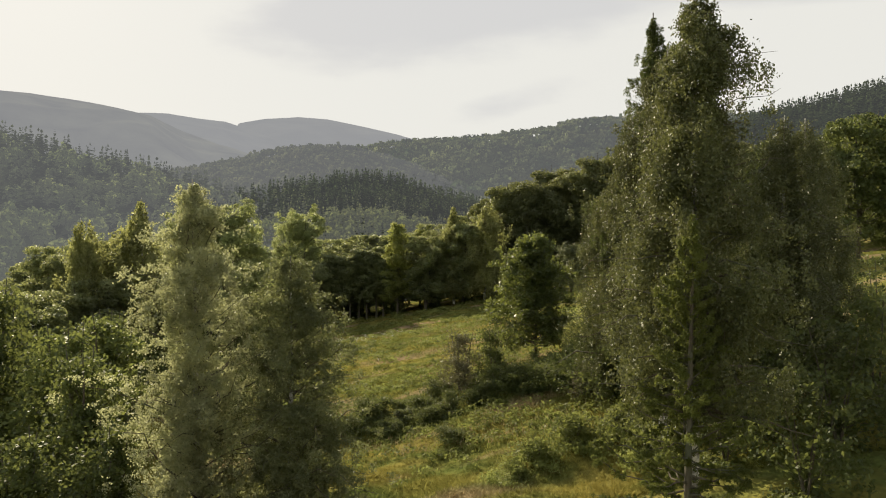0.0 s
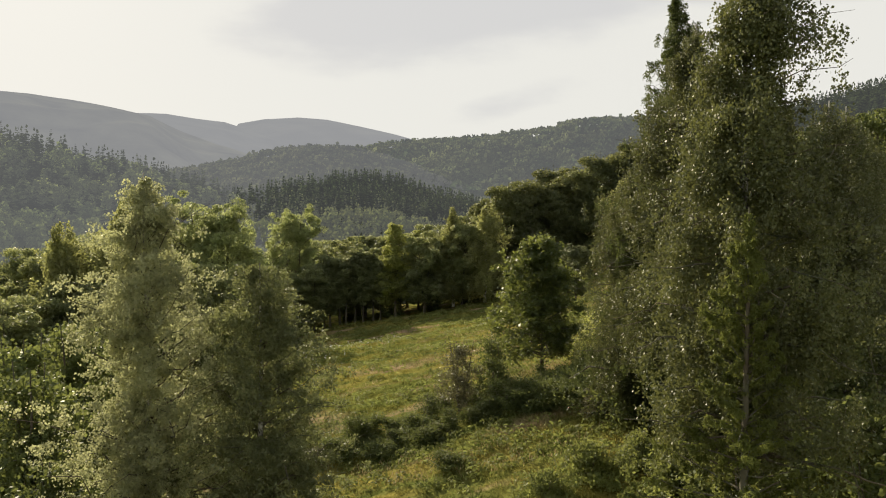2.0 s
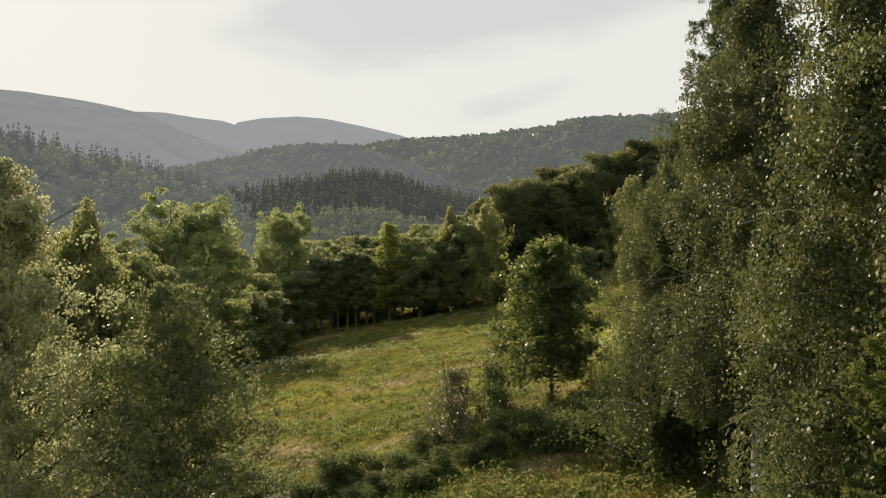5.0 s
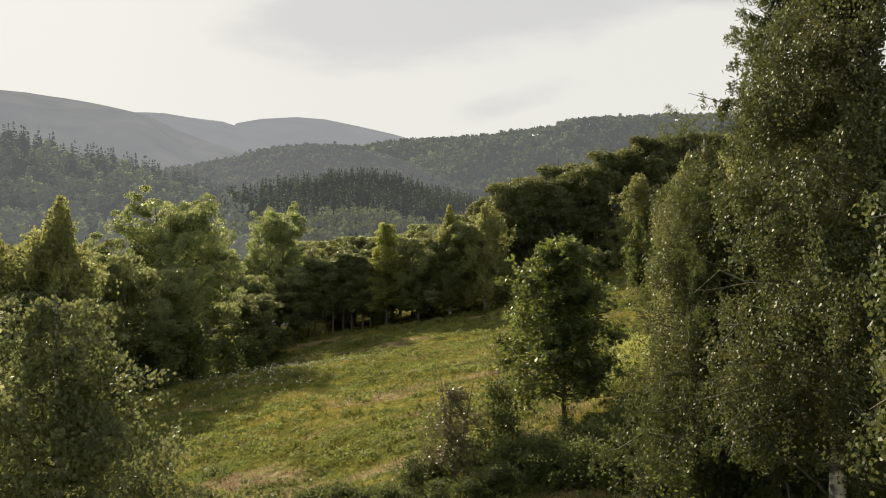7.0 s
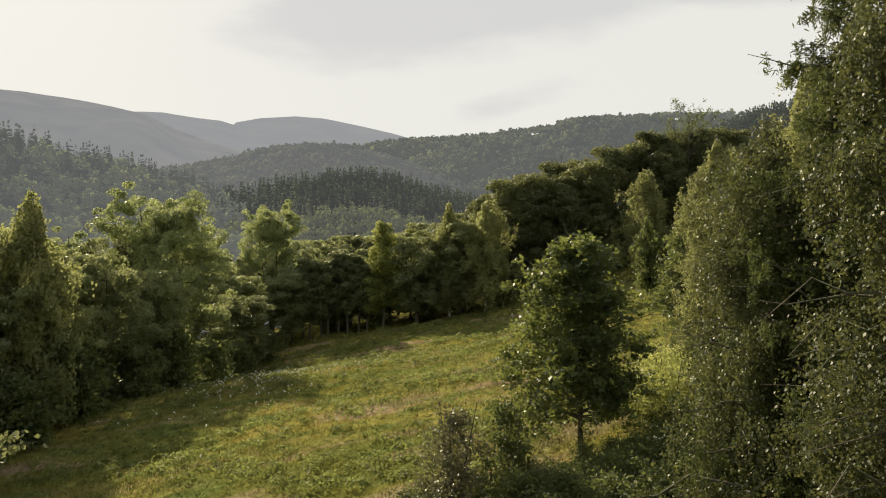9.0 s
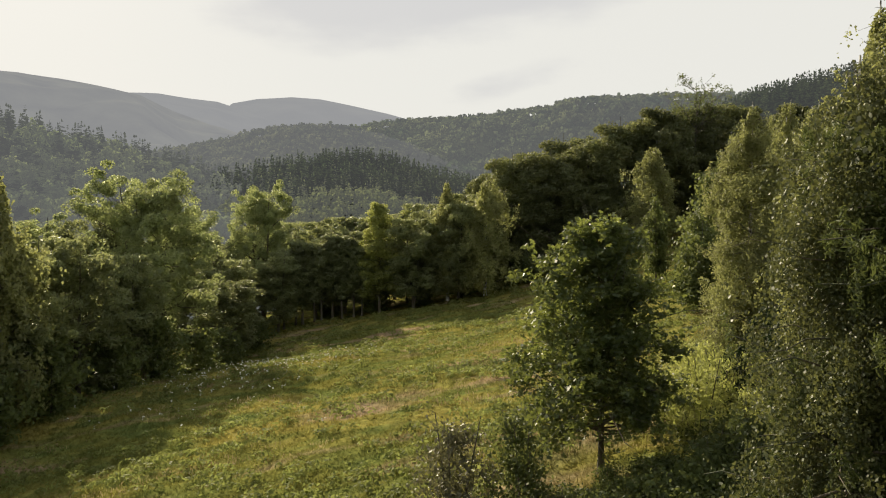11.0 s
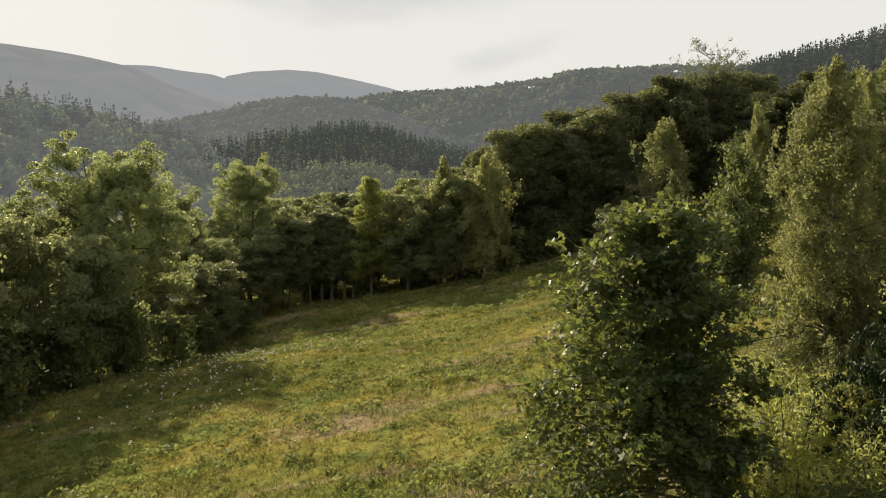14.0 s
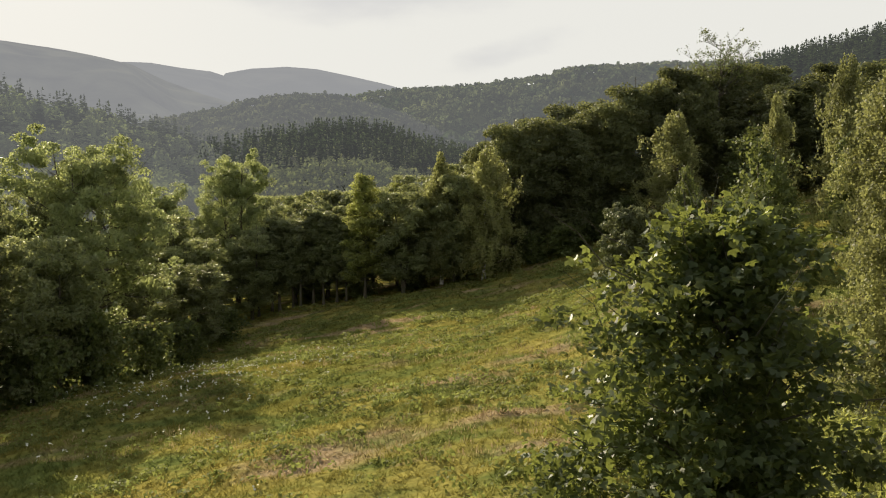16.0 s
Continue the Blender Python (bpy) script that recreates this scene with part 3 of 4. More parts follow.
def wavy(x, y, s, seed=0.0):
    return (np.sin(x / s + seed) * np.cos(y / s * 1.3 + 2 * seed) + 0.5 * np.sin(x / s * 2.7 + y / s * 1.9 + 3 * seed) + 0.25 * np.sin(x / s * 5.9 - y / s * 4.3 + seed)) / 1.75


def hill(name, rows, dist, foot, foot_z, mat, label, rough=0.0, lift=0.0, steps=48, kind="structure"):
    """A hillside whose crest follows rows; it comes down to foot_z at the fraction foot of its distance. Returns its height at any place."""
    az = np.linspace(rows[0][0], rows[-1][0], 220)
    s = np.linspace(0, 1.25, steps)
    crest = EYE + dist * np.tan(np.radians(crest_curve(az, rows))) * np.cos(np.radians(az)) - lift
    D = dist * (foot + (1 - foot) * s)
    prof = np.where(s <= 1, np.sin(np.pi / 2 * np.clip(s, 0, 1)) ** 1.05, 1 - 1.2 * (s - 1))
    low = (foot_z - EYE) / (dist * foot)
    Z = EYE + D[None] * (low + ((crest[:, None] - EYE) / dist - low) * prof[None])
    X, Y = np.sin(np.radians(az))[:, None] * D[None], np.cos(np.radians(az))[:, None] * D[None]
    gully = rough * wavy(X, Y, dist * 0.07, dist % 7) * (np.sin(np.pi * np.clip(s, 0, 1)) ** 0.8)[None]
    Z = Z + gully
    V = np.stack([X, Y, Z], -1).reshape(-1, 3)
    ob = part(name, mesh_from(name, V, grid_faces(len(az), steps)), mat)
    tagged(ob, label, "hill", kind=kind)

    def place(rng, n, lo=0.0, hi=1.0):
        ia, js = rng.uniform(0, len(az) - 1.001, n), rng.uniform(lo, hi, n) / 1.25 * (steps - 1)
        i, j = ia.astype(int), js.astype(int)
        u, v = (ia - i)[:, None], (js - j)[:, None]
        G = V.reshape(len(az), steps, 3)
        return G[i, j] * (1 - u) * (1 - v) + G[i + 1, j] * u * (1 - v) + G[i, j + 1] * (1 - u) * v + G[i + 1, j + 1] * u * v
    return place


def conifer_leaves(rng, P, h, n):
    """Drooping boughs of small conifers at P, of heights h."""
    k = np.repeat(np.arange(len(P)), n)
    f = rng.uniform(0, 1, len(k)) ** 0.8
    f[::n] = 0.94
    a = rng.uniform(0, 2 * np.pi, len(k))
    hh = h[k]
    r = 0.25 * hh * (1 - f) + 0.2
    d = np.stack([np.cos(a), np.sin(a), np.full(len(k), -0.45)], -1)
    C = P[k] + np.stack([np.cos(a) * r * 0.5, np.sin(a) * r * 0.5, f * hh * 0.98 - 0.05 * hh], -1)
    A = d * (r * 0.62)[:, None]
    A[::n] = np.array([0, 0, 0.055]) * hh[::n][:, None]
    B = unit(np.cross(d, np.array([0, 0, 1.0]))) * (0.135 * hh)[:, None] * rng.uniform(0.7, 1.3, (len(k), 1)) * (1.2 - f)[:, None]
    return C, A, B


def broadleaf_clumps(rng, P, h, n, size=0.075):
    """Rounded crowns of leaf clumps at P, of heights h."""
    k = np.repeat(np.arange(len(P)), n)
    v = unit(rng.normal(size=(len(k), 3)))
    v[:, 2] = np.abs(v[:, 2]) * 1.15 - 0.35
    rad = (0.30 * h)[k] * rng.uniform(0.75, 1.08, len(k)) * (1 + 0.2 * np.sin(5 * v[:, 0] + k) * np.cos(4 * v[:, 1] + k))
    C = P[k] + v * rad[:, None] * np.array([1, 1, 1.35]) + np.stack([0 * k, 0 * k, 0.52 * h[k]], -1)
    nrm = unit(v + rng.normal(0, 0.45, v.shape))
    a = unit(np.cross(nrm, rng.normal(size=v.shape)))
    b = np.cross(nrm, a)
    s = (size * h)[k][:, None] * rng.uniform(0.6, 1.3, (len(k), 1))
    return C, a * s, b * s * 0.8


def woods(name, made, mat, label):
    C, A, B = (np.concatenate(v) for v in zip(*made))
    ob = part(name, leaf_mesh(name, C, A, B), mat, flat=True)
    tagged(ob, label, "forest", kind="stuff")


def build_distance():
    rng = np.random.default_rng(11)
    # haze is put into the ridge materials as emission, strongest on the farthest
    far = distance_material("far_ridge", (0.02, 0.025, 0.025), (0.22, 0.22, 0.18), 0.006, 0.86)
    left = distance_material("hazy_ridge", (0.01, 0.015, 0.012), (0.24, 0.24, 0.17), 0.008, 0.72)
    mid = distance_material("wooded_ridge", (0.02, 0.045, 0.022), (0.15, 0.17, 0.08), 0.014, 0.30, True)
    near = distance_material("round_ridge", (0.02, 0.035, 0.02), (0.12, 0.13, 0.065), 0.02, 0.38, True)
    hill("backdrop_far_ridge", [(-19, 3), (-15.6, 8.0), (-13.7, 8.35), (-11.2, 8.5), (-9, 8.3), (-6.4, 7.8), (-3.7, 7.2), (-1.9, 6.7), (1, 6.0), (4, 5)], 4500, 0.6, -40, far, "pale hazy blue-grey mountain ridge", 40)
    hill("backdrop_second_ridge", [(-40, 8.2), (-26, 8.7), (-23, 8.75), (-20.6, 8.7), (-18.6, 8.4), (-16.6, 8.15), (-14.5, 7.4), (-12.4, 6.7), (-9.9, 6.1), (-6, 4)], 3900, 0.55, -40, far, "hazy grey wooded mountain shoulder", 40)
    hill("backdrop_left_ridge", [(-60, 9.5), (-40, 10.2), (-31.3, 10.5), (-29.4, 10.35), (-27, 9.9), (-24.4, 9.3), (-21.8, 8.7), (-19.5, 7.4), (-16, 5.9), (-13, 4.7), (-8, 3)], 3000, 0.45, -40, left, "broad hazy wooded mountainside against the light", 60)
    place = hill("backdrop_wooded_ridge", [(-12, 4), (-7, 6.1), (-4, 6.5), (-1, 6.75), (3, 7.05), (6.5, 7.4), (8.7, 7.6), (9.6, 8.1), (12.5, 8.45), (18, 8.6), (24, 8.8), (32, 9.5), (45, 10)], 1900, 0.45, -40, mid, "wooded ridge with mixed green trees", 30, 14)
    P = place(rng, 12000, 0.1, 1.0)
    h = rng.uniform(14, 24, len(P))
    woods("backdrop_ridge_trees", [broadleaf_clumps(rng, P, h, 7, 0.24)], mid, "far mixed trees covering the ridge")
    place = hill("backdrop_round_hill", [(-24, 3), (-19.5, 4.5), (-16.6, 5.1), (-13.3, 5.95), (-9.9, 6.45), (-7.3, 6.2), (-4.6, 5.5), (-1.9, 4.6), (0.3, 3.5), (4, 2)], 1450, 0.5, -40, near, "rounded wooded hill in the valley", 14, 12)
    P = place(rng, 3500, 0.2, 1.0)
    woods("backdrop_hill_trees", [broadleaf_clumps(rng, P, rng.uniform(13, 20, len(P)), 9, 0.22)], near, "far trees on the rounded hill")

    # haze glow put into the tree colours; the veiled copies hold more of it
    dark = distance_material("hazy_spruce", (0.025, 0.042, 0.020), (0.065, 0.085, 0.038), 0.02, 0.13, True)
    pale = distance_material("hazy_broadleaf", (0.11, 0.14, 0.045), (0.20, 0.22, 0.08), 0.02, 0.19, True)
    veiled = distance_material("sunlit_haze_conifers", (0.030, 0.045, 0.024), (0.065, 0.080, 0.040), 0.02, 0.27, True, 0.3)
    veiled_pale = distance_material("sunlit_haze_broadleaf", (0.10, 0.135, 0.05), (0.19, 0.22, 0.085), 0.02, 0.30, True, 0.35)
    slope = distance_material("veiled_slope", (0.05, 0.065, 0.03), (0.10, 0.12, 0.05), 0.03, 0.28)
    # nearer hills with trees of their own
    place = hill("backdrop_spruce_hill", [(-20, 1.0), (-15, 2.6), (-12, 3.3), (-10.5, 3.6), (-8, 3.9), (-6, 3.9), (-3.7, 3.6), (-1, 2.7), (2.5, 1.9), (4, 1.2), (9, 0)], 640, 0.5, -26, M["floor"], "low valley hill under dark spruces", 5, 12)
    P = place(rng, 2400, 0.55, 1.02)
    keep = rng.uniform(size=len(P)) < np.where(P[:, 0] > -95, 1.0, 0.45)
    P = P[keep]
    made = [conifer_leaves(rng, P, rng.uniform(13, 22, len(P)), 30)]
    P2 = place(rng, 700, 0.0, 0.5)
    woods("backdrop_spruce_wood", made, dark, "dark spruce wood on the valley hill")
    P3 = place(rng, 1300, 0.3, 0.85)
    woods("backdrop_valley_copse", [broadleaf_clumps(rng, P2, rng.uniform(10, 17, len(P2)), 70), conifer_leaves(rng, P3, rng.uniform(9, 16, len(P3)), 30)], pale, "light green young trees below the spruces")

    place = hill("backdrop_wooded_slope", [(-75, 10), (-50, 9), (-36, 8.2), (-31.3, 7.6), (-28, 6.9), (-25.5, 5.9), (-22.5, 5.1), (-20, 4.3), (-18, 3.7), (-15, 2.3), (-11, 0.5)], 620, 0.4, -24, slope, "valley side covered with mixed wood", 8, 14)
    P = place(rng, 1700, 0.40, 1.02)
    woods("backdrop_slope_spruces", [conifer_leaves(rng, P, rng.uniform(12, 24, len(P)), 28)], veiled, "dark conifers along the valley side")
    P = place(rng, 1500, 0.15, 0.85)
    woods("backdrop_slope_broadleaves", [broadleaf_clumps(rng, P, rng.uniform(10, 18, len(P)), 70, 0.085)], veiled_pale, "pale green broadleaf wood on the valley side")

    place = hill("backdrop_spruce_mountainside", [(12, 2), (18, 6.0), (22, 8.3), (25.7, 9.4), (28.5, 10.3), (31.3, 11.3), (38, 13), (55, 16), (75, 15)], 560, 0.45, 10, M["floor"], "steep hillside under a dark spruce wood", 6, 13)
    P = np.concatenate([place(rng, 2600, 0.40, 0.92), place(rng, 2600, 0.92, 1.02)])
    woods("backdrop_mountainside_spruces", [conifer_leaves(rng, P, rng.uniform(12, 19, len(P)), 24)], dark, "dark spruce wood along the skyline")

    # valley floor behind the meadow's edge
    n = 420
    x, y = rng.uniform(-190, 30, n), rng.uniform(185, 380, n)
    ok = (np.abs(x / y + 0.42) > 0.06)
    x, y = x[ok], y[ok]
    P = np.stack([x, y, ground_z(x, y)], -1)
    woods("valley_wood", [broadleaf_clumps(rng, P, rng.uniform(11, 19, len(P)), 110)], M["far_leaf"], "mixed broadleaf wood on the valley floor")


build_distance()

# ---- trees round the meadow's start ----
birch = grow("birch_tree", 1, 19.2, 3.5, style(S_BIRCH, bare=0.24), "tall weeping birch with white bark and glinting leaves", "birch", "birches")
stand(birch, 8.5, 24.6, 0)
young_larch = grow("larch_tree", 2, 11.9, 2.7, style(S_LARCH, boughs=120, twigs=26, leaves=34, leaf="young_larch", size=(0.13, 0.03), fan=0.035, spread=0.05, hang=0.14, clump=0.0, inner=0.08, low=0.95, rise=(-0.05, 1.05), fall=0.0), "young larch with upturned light green shoots before a birch", "larch", "larches")
stand(young_larch, 7.6, 22.4, 40)
larch = grow("larch_tree", 3, 21.8, 5.2, S_LARCH, "tall dark larch with drooping feathery boughs", "larch", "larches")
stand(larch, 11.6, 40.2, 0)
again(birch, 10.8, 35.2, 130, 0.99, 1.02, "weeping birch with a bare white lower trunk")
weeping = grow("birch_tree", 4, 13.2, 3.1, style(S_BIRCH, boughs=130, leaves=62, bare=0.1, hang=1.5), "bushy weeping birch with leaves hanging to the undergrowth", "birch", "birches")
stand(weeping, 10.0, 42.4, 0)
again(weeping, 16.6, 36.0, 200, 1.12, 1.2, "dark shaded birch behind taller ones")
again(weeping, 20.4, 41.0, 80, 1.1, 1.2, "dark shaded birch behind taller ones")

pale_birch = grow("birch_tree", 5, 16.4, 3.9, style(S_BIRCH, leaves=62, hang=0.35, spread=0.17, fall=0.25, rise=(0.6, 1.05), open=-0.15, leaf="pale_birch"), "slender pale birch with loose glittering foliage", "birch", "birches")
stand(pale_birch, -10.0, 29.2, 0)
bushy_birch = grow("birch_tree", 25, 12.7, 4.2, style(S_BIRCH, leaf="green_birch", boughs=150, leaves=66, bare=0.05, hang=0.4, spread=0.17, fall=0.3, open=-0.2), "dense bushy birch beside a taller pale one", "birch", "birches")
stand(bushy_birch, -6.3, 29.6, 0)
sapling = grow("broadleaf_tree", 6, 8.0, 2.2, S_SMALL, "young bright green broadleaf tree in a thicket", "tree", "thicket trees")
stand(sapling, -14.3, 31.0, 0)
again(sapling, -18.4, 31.5, 70, 1.0, 1.1)
again(sapling, -18.6, 37.5, 150, 1.35, 1.35, "dark round-crowned tree in a thicket")
again(sapling, -12.0, 22.0, 200, 0.7, 0.9)
again(sapling, -23.0, 44.0, 20, 1.5, 1.6, "tall dark broadleaf tree in a thicket")
again(sapling, -29.0, 46.0, 290, 1.95, 1.9, "tall dark broadleaf tree in a thicket")
again(sapling, -26.0, 56.0, 110, 1.5, 1.7)
again(sapling, -36.0, 58.0, 240, 1.9, 2.0, "tall dark broadleaf tree in a thicket")
again(sapling, -32.0, 68.0, 310, 1.5, 1.8)

# ---- the maple and the shrubs before it ----
maple = grow("maple_tree", 7, 10.0, 3.55, S_MAPLE, "free-standing dark green maple with lobed leaves in the meadow", "maple")
stand(maple, 6.95, 54.0, 0)
red = grow("shrub", 8, 5.2, 1.9, style(S_SMALL, leaf="red_shrub", boughs=46, leaves=24, size=(0.15, 0.09), clump=4.0, open=-0.5), "upright shrub with dull reddish-green leaves", "shrub", "shrubs")
stand(red, 1.2, 50.6, 0)
low = grow("shrub", 9, 4.2, 1.5, style(S_BUSH, leaves=26, size=(0.16, 0.11), clump=3.6), "rounded dark green shrub beside a reddish one", "shrub", "shrubs")
stand(low, 3.5, 50.4, 0)
for k, (bx, by, bs) in enumerate([(-9.5, 48.5, 0.45), (-7.2, 46.2, 0.4), (-5.2, 48.0, 0.5), (-2.8, 47.2, 0.42), (-0.8, 49.4, 0.5), (4.6, 49.0, 0.5), (6.4, 50.0, 0.42), (8.2, 48.4, 0.55), (9.8, 49.8, 0.5), (11.6, 48.0, 0.7), (6.0, 46.2, 0.4), (3.0, 46.8, 0.45), (0.6, 47.0, 0.4), (9.0, 43.4, 0.6)]):
    again((low, red, low, sapling)[k % 4], bx, by, 59 * k, bs * (1.0, 0.7, 1.1, 0.45)[k % 4], bs * (1.5, 1.6, 1.3, 0.9)[k % 4], "low weedy shrub in the overgrown strip across the meadow")
bramble = grow("bramble_bush", 10, 1.7, 2.0, style(S_BUSH, leaf="bramble", fall=0.4, leaves=50, twigs=8, size=(0.14, 0.095)), "low sprawling bramble thicket in the grass", "bramble", "bramble bushes")
stand(bramble, 6.6, 36.0, 0)
# darker leaf than the brambles: shadow on this strip put into the colour
weeds = grow("weed_thicket", 27, 1.8, 2.1, style(S_BUSH, fall=0.3, leaves=50, twigs=8, size=(0.14, 0.09)), "dark green thicket of tall weeds in shaded tones across the meadow", "weeds", "weed thickets")
stand(weeds, 4.2, 48.6, 20)
for k, (bx, by, bs) in enumerate([(4.6, 35.2, 0.7), (8.8, 36.0, 0.9), (2.2, 47.5, 0.6), (5.4, 49.5, 0.7), (7.6, 49.0, 0.8), (9.6, 48.2, 1.2), (5.0, 47.6, 0.8), (7.4, 46.6, 0.9),
                                  (-1.2, 48.6, 0.7), (-2.6, 49.8, 0.6), (11.0, 50.5, 1.2), (9.4, 45.0, 1.2), (-3.4, 46.0, 0.5), (3.4, 34.0, 0.5), (9.5, 33.0, 1.0), (0.4, 41.5, 0.45),
                                  (-6.0, 47.0, 0.7), (-4.6, 49.2, 0.9), (0.2, 51.4, 0.5), (2.4, 51.6, 0.5), (4.8, 51.2, 0.55), (6.2, 47.8, 0.9), (8.6, 47.0, 1.0), (10.6, 46.4, 1.2), (8.4, 51.4, 0.6), (-0.6, 46.6, 0.6), (-8.5, 49.5, 0.8), (-11.5, 51.0, 1.0), (12.0, 44.0, 1.6), (10.5, 42.0, 1.4)]):
    again(weeds if by > 41 else bramble, bx, by, 47 * k, bs, bs ** 0.7 * 1.15)
broom = grow("shrub", 12, 3.0, 2.2, style(S_BUSH, leaf="lime", size=(0.16, 0.05), leaves=40), "soft bright green bushy shrub beside the maple", "shrub", "shrubs")
stand(broom, 11.4, 55.4, 0, 1.2, 1.1)
for k, (bx, by, bs) in enumerate([(13.2, 58.0, 1.1), (13.4, 61.0, 1.0), (15.4, 64.5, 0.9), (10.4, 57.8, 0.95), (12.6, 53.2, 0.9), (17.2, 66.5, 0.8), (10.4, 53.2, 0.7), (18.6, 63.0, 1.0)]):
    again(broom, bx, by, 53 * k, bs, bs * 1.15)
spruce = grow("spruce_tree", 13, 5.6, 2.4, S_SPRUCE, "small dark spruce with layered boughs under birches", "spruce", "spruces")
stand(spruce, 14.8, 54.6, 0, 1.25, 0.95)
again(spruce, 12.2, 47.0, 77, 0.8, 0.9)
again(spruce, 17.8, 57.6, 140, 1.0, 1.0)
again(spruce, 20.0, 60.5, 30, 1.3, 1.1)

# ---- thicket on the upper side ----
bush = grow("bush", 14, 5.0, 2.6, S_BUSH, "dense dark green bush in the shade of tall trees", "bush", "bushes")
stand(bush, 13.4, 26.5, 0)
for k, (bx, by, bs) in enumerate([(16.5, 30, 1.1), (20.5, 34, 1.1), (14.5, 33.5, 1.0), (19, 42, 1.2), (23, 46, 1.1), (26, 38, 1.2), (12.0, 30.5, 0.7), (18, 25, 1.0), (24, 52, 1.0), (30, 50, 1.0), (19.0, 53.5, 0.9), (17.2, 51.5, 0.8), (28, 60, 0.8), (35, 66, 0.9), (21, 58, 0.8)]):
    again(bush, bx, by, 61 * k, bs, bs * 1.1)
far_birch = grow("birch_tree", 18, 16.2, 4.4, S_BIRCH_FAR, "weeping birch hanging over the far edge of the meadow", "birch", "birches")
mid_birch = grow("birch_tree", 15, 14.6, 3.0, style(S_BIRCH_MID, bare=0.16, leaf="birch_in_sun"), "weeping birch with white trunk at the meadow's edge", "birch", "birches")
stand(mid_birch, 16.2, 62.5, 0)
again(mid_birch, 15.2, 50.5, 100, 1.08, 1.1)
again(mid_birch, 19.2, 65.6, 210, 0.95, 0.85)
again(mid_birch, 22.0, 58.0, 300, 0.9, 1.0)
again(far_birch, 36.6, 116, 40, 0.95, 0.6, "thin birch rising over lower trees")
again(far_birch, 41.0, 110, 160, 1.08, 0.75)
again(far_birch, 33.0, 90, 250, 0.95, 0.8)
small = grow("broadleaf_tree", 16, 8.6, 2.4, style(S_SMALL, size=(0.3, 0.2), spread=0.35), "rounded dark broadleaf tree at the wood's edge", "tree", "edge trees")
stand(small, 22.1, 85.7, 0)
again(small, 27.3, 115, 80, 1.22, 0.8, "slender young tree with two thin stems")
again(small, 43.5, 138, 190, 1.4, 1.9)
again(small, 31.0, 104, 270, 1.0, 1.1)
again(small, 26.4, 95.4, 30, 1.32, 1.2)
again(small, 37.0, 100, 130, 1.2, 1.3)
again(small, 46.0, 112, 350, 1.3, 1.5)
willow = grow("willow_tree", 17, 9.0, 2.6, style(S_ROUND, puff=0.5, leaf="willow", size=(0.30, 0.15), boughs=60), "small grey-green willow at the wood's edge", "willow")
stand(willow, 18.8, 106, 0, 0.95, 0.95)

# ---- wood along the far edge ----
stand(far_birch, 8.3, 144.5, 0, 1.2, 1.35)
again(far_birch, 2.2, 148, 100, 1.25, 1.2)
again(far_birch, 34.6, 140, 200, 1.0, 1.3)
again(far_birch, -36.6, 88, 290, 1.4, 1.3, "tall pale birch at the lower edge of the wood")
again(far_birch, -42.0, 84, 30, 1.3, 1.1, "tall pale birch at the lower edge of the wood")

ash = grow("ash_tree", 19, 25.0, 8.3, S_ASH, "large ash with an open crown and visible limbs", "ash", "wood edge trees")
stand(ash, -36.5, 118, 0, 1.12, 1.05)
again(ash, -31.2, 159, 140, 1.06, 0.85, "large round-crowned ash behind the meadow")
again(ash, -56.0, 128, 250, 1.0, 1.0)
again(ash, -48.0, 165, 40, 1.0, 1.0)

lime = grow("lime_tree", 20, 20.0, 4.4, S_LIME, "light yellow-green lime tree in the wood edge", "lime", "wood edge trees")
stand(lime, -9.3, 148, 0)
again(lime, -5.0, 158, 90, 0.9, 0.9)
round_tree = grow("broadleaf_tree", 21, 17.0, 5.0, S_ROUND, "mid-green broadleaf tree in the wood edge", "tree", "wood edge trees")
stand(round_tree, -21.5, 157, 0, 1.0, 1.2)
for k, (bx, by, bs, bw) in enumerate([(-16.0, 156, 0.92, 0.9), (-13.0, 164, 1.05, 1.0), (-3.5, 147, 0.95, 0.9), (-26.0, 147, 0.8, 0.85), (-1.0, 152, 1.0, 0.95), (-38, 172, 1.1, 1.1), (-22, 172, 1.1, 1.1), (-8, 170, 1.05, 1.1),
                                      (-28.5, 128, 0.7, 0.8), (-45, 108, 1.15, 1.0), (-62, 112, 1.2, 1.1), (-52, 98, 1.2, 1.0), (-45, 91, 1.15, 0.95), (-44, 120, 1.35, 1.0), (-34.5, 97, 1.0, 0.8), (-37.5, 89.5, 1.0, 0.85), (-33, 105, 0.9, 0.8), (-39.5, 81.5, 0.85, 0.85), (-41, 73, 0.8, 0.8), (-50, 66, 0.75, 0.9), (4, 148, 1.0, 0.9), (-43, 140, 1.0, 1.0), (-70, 140, 1.0, 1.1), (-64, 95, 1.1, 1.1), (-48, 78, 0.75, 0.9), (-33, 143, 0.85, 0.9), (-18, 163, 1.1, 1.0), (-9, 160, 1.0, 1.0), (-2, 160, 1.1, 1.0), (-40, 152, 1.1, 1.0), (-55, 150, 1.1, 1.1), (-30, 180, 1.2, 1.1), (6, 158, 1.1, 1.0)]):
    again(round_tree, bx, by, 83 * k, bs, bw * 1.25)
slim = grow("broadleaf_tree", 26, 14.0, 2.6, style(S_ROUND, forks=1, puff=0.7, bare=0.24, boughs=60, stem=0.013), "slim broadleaf tree with a bare lower trunk", "tree", "wood edge trees")
stand(slim, -25.6, 149.5, 0)
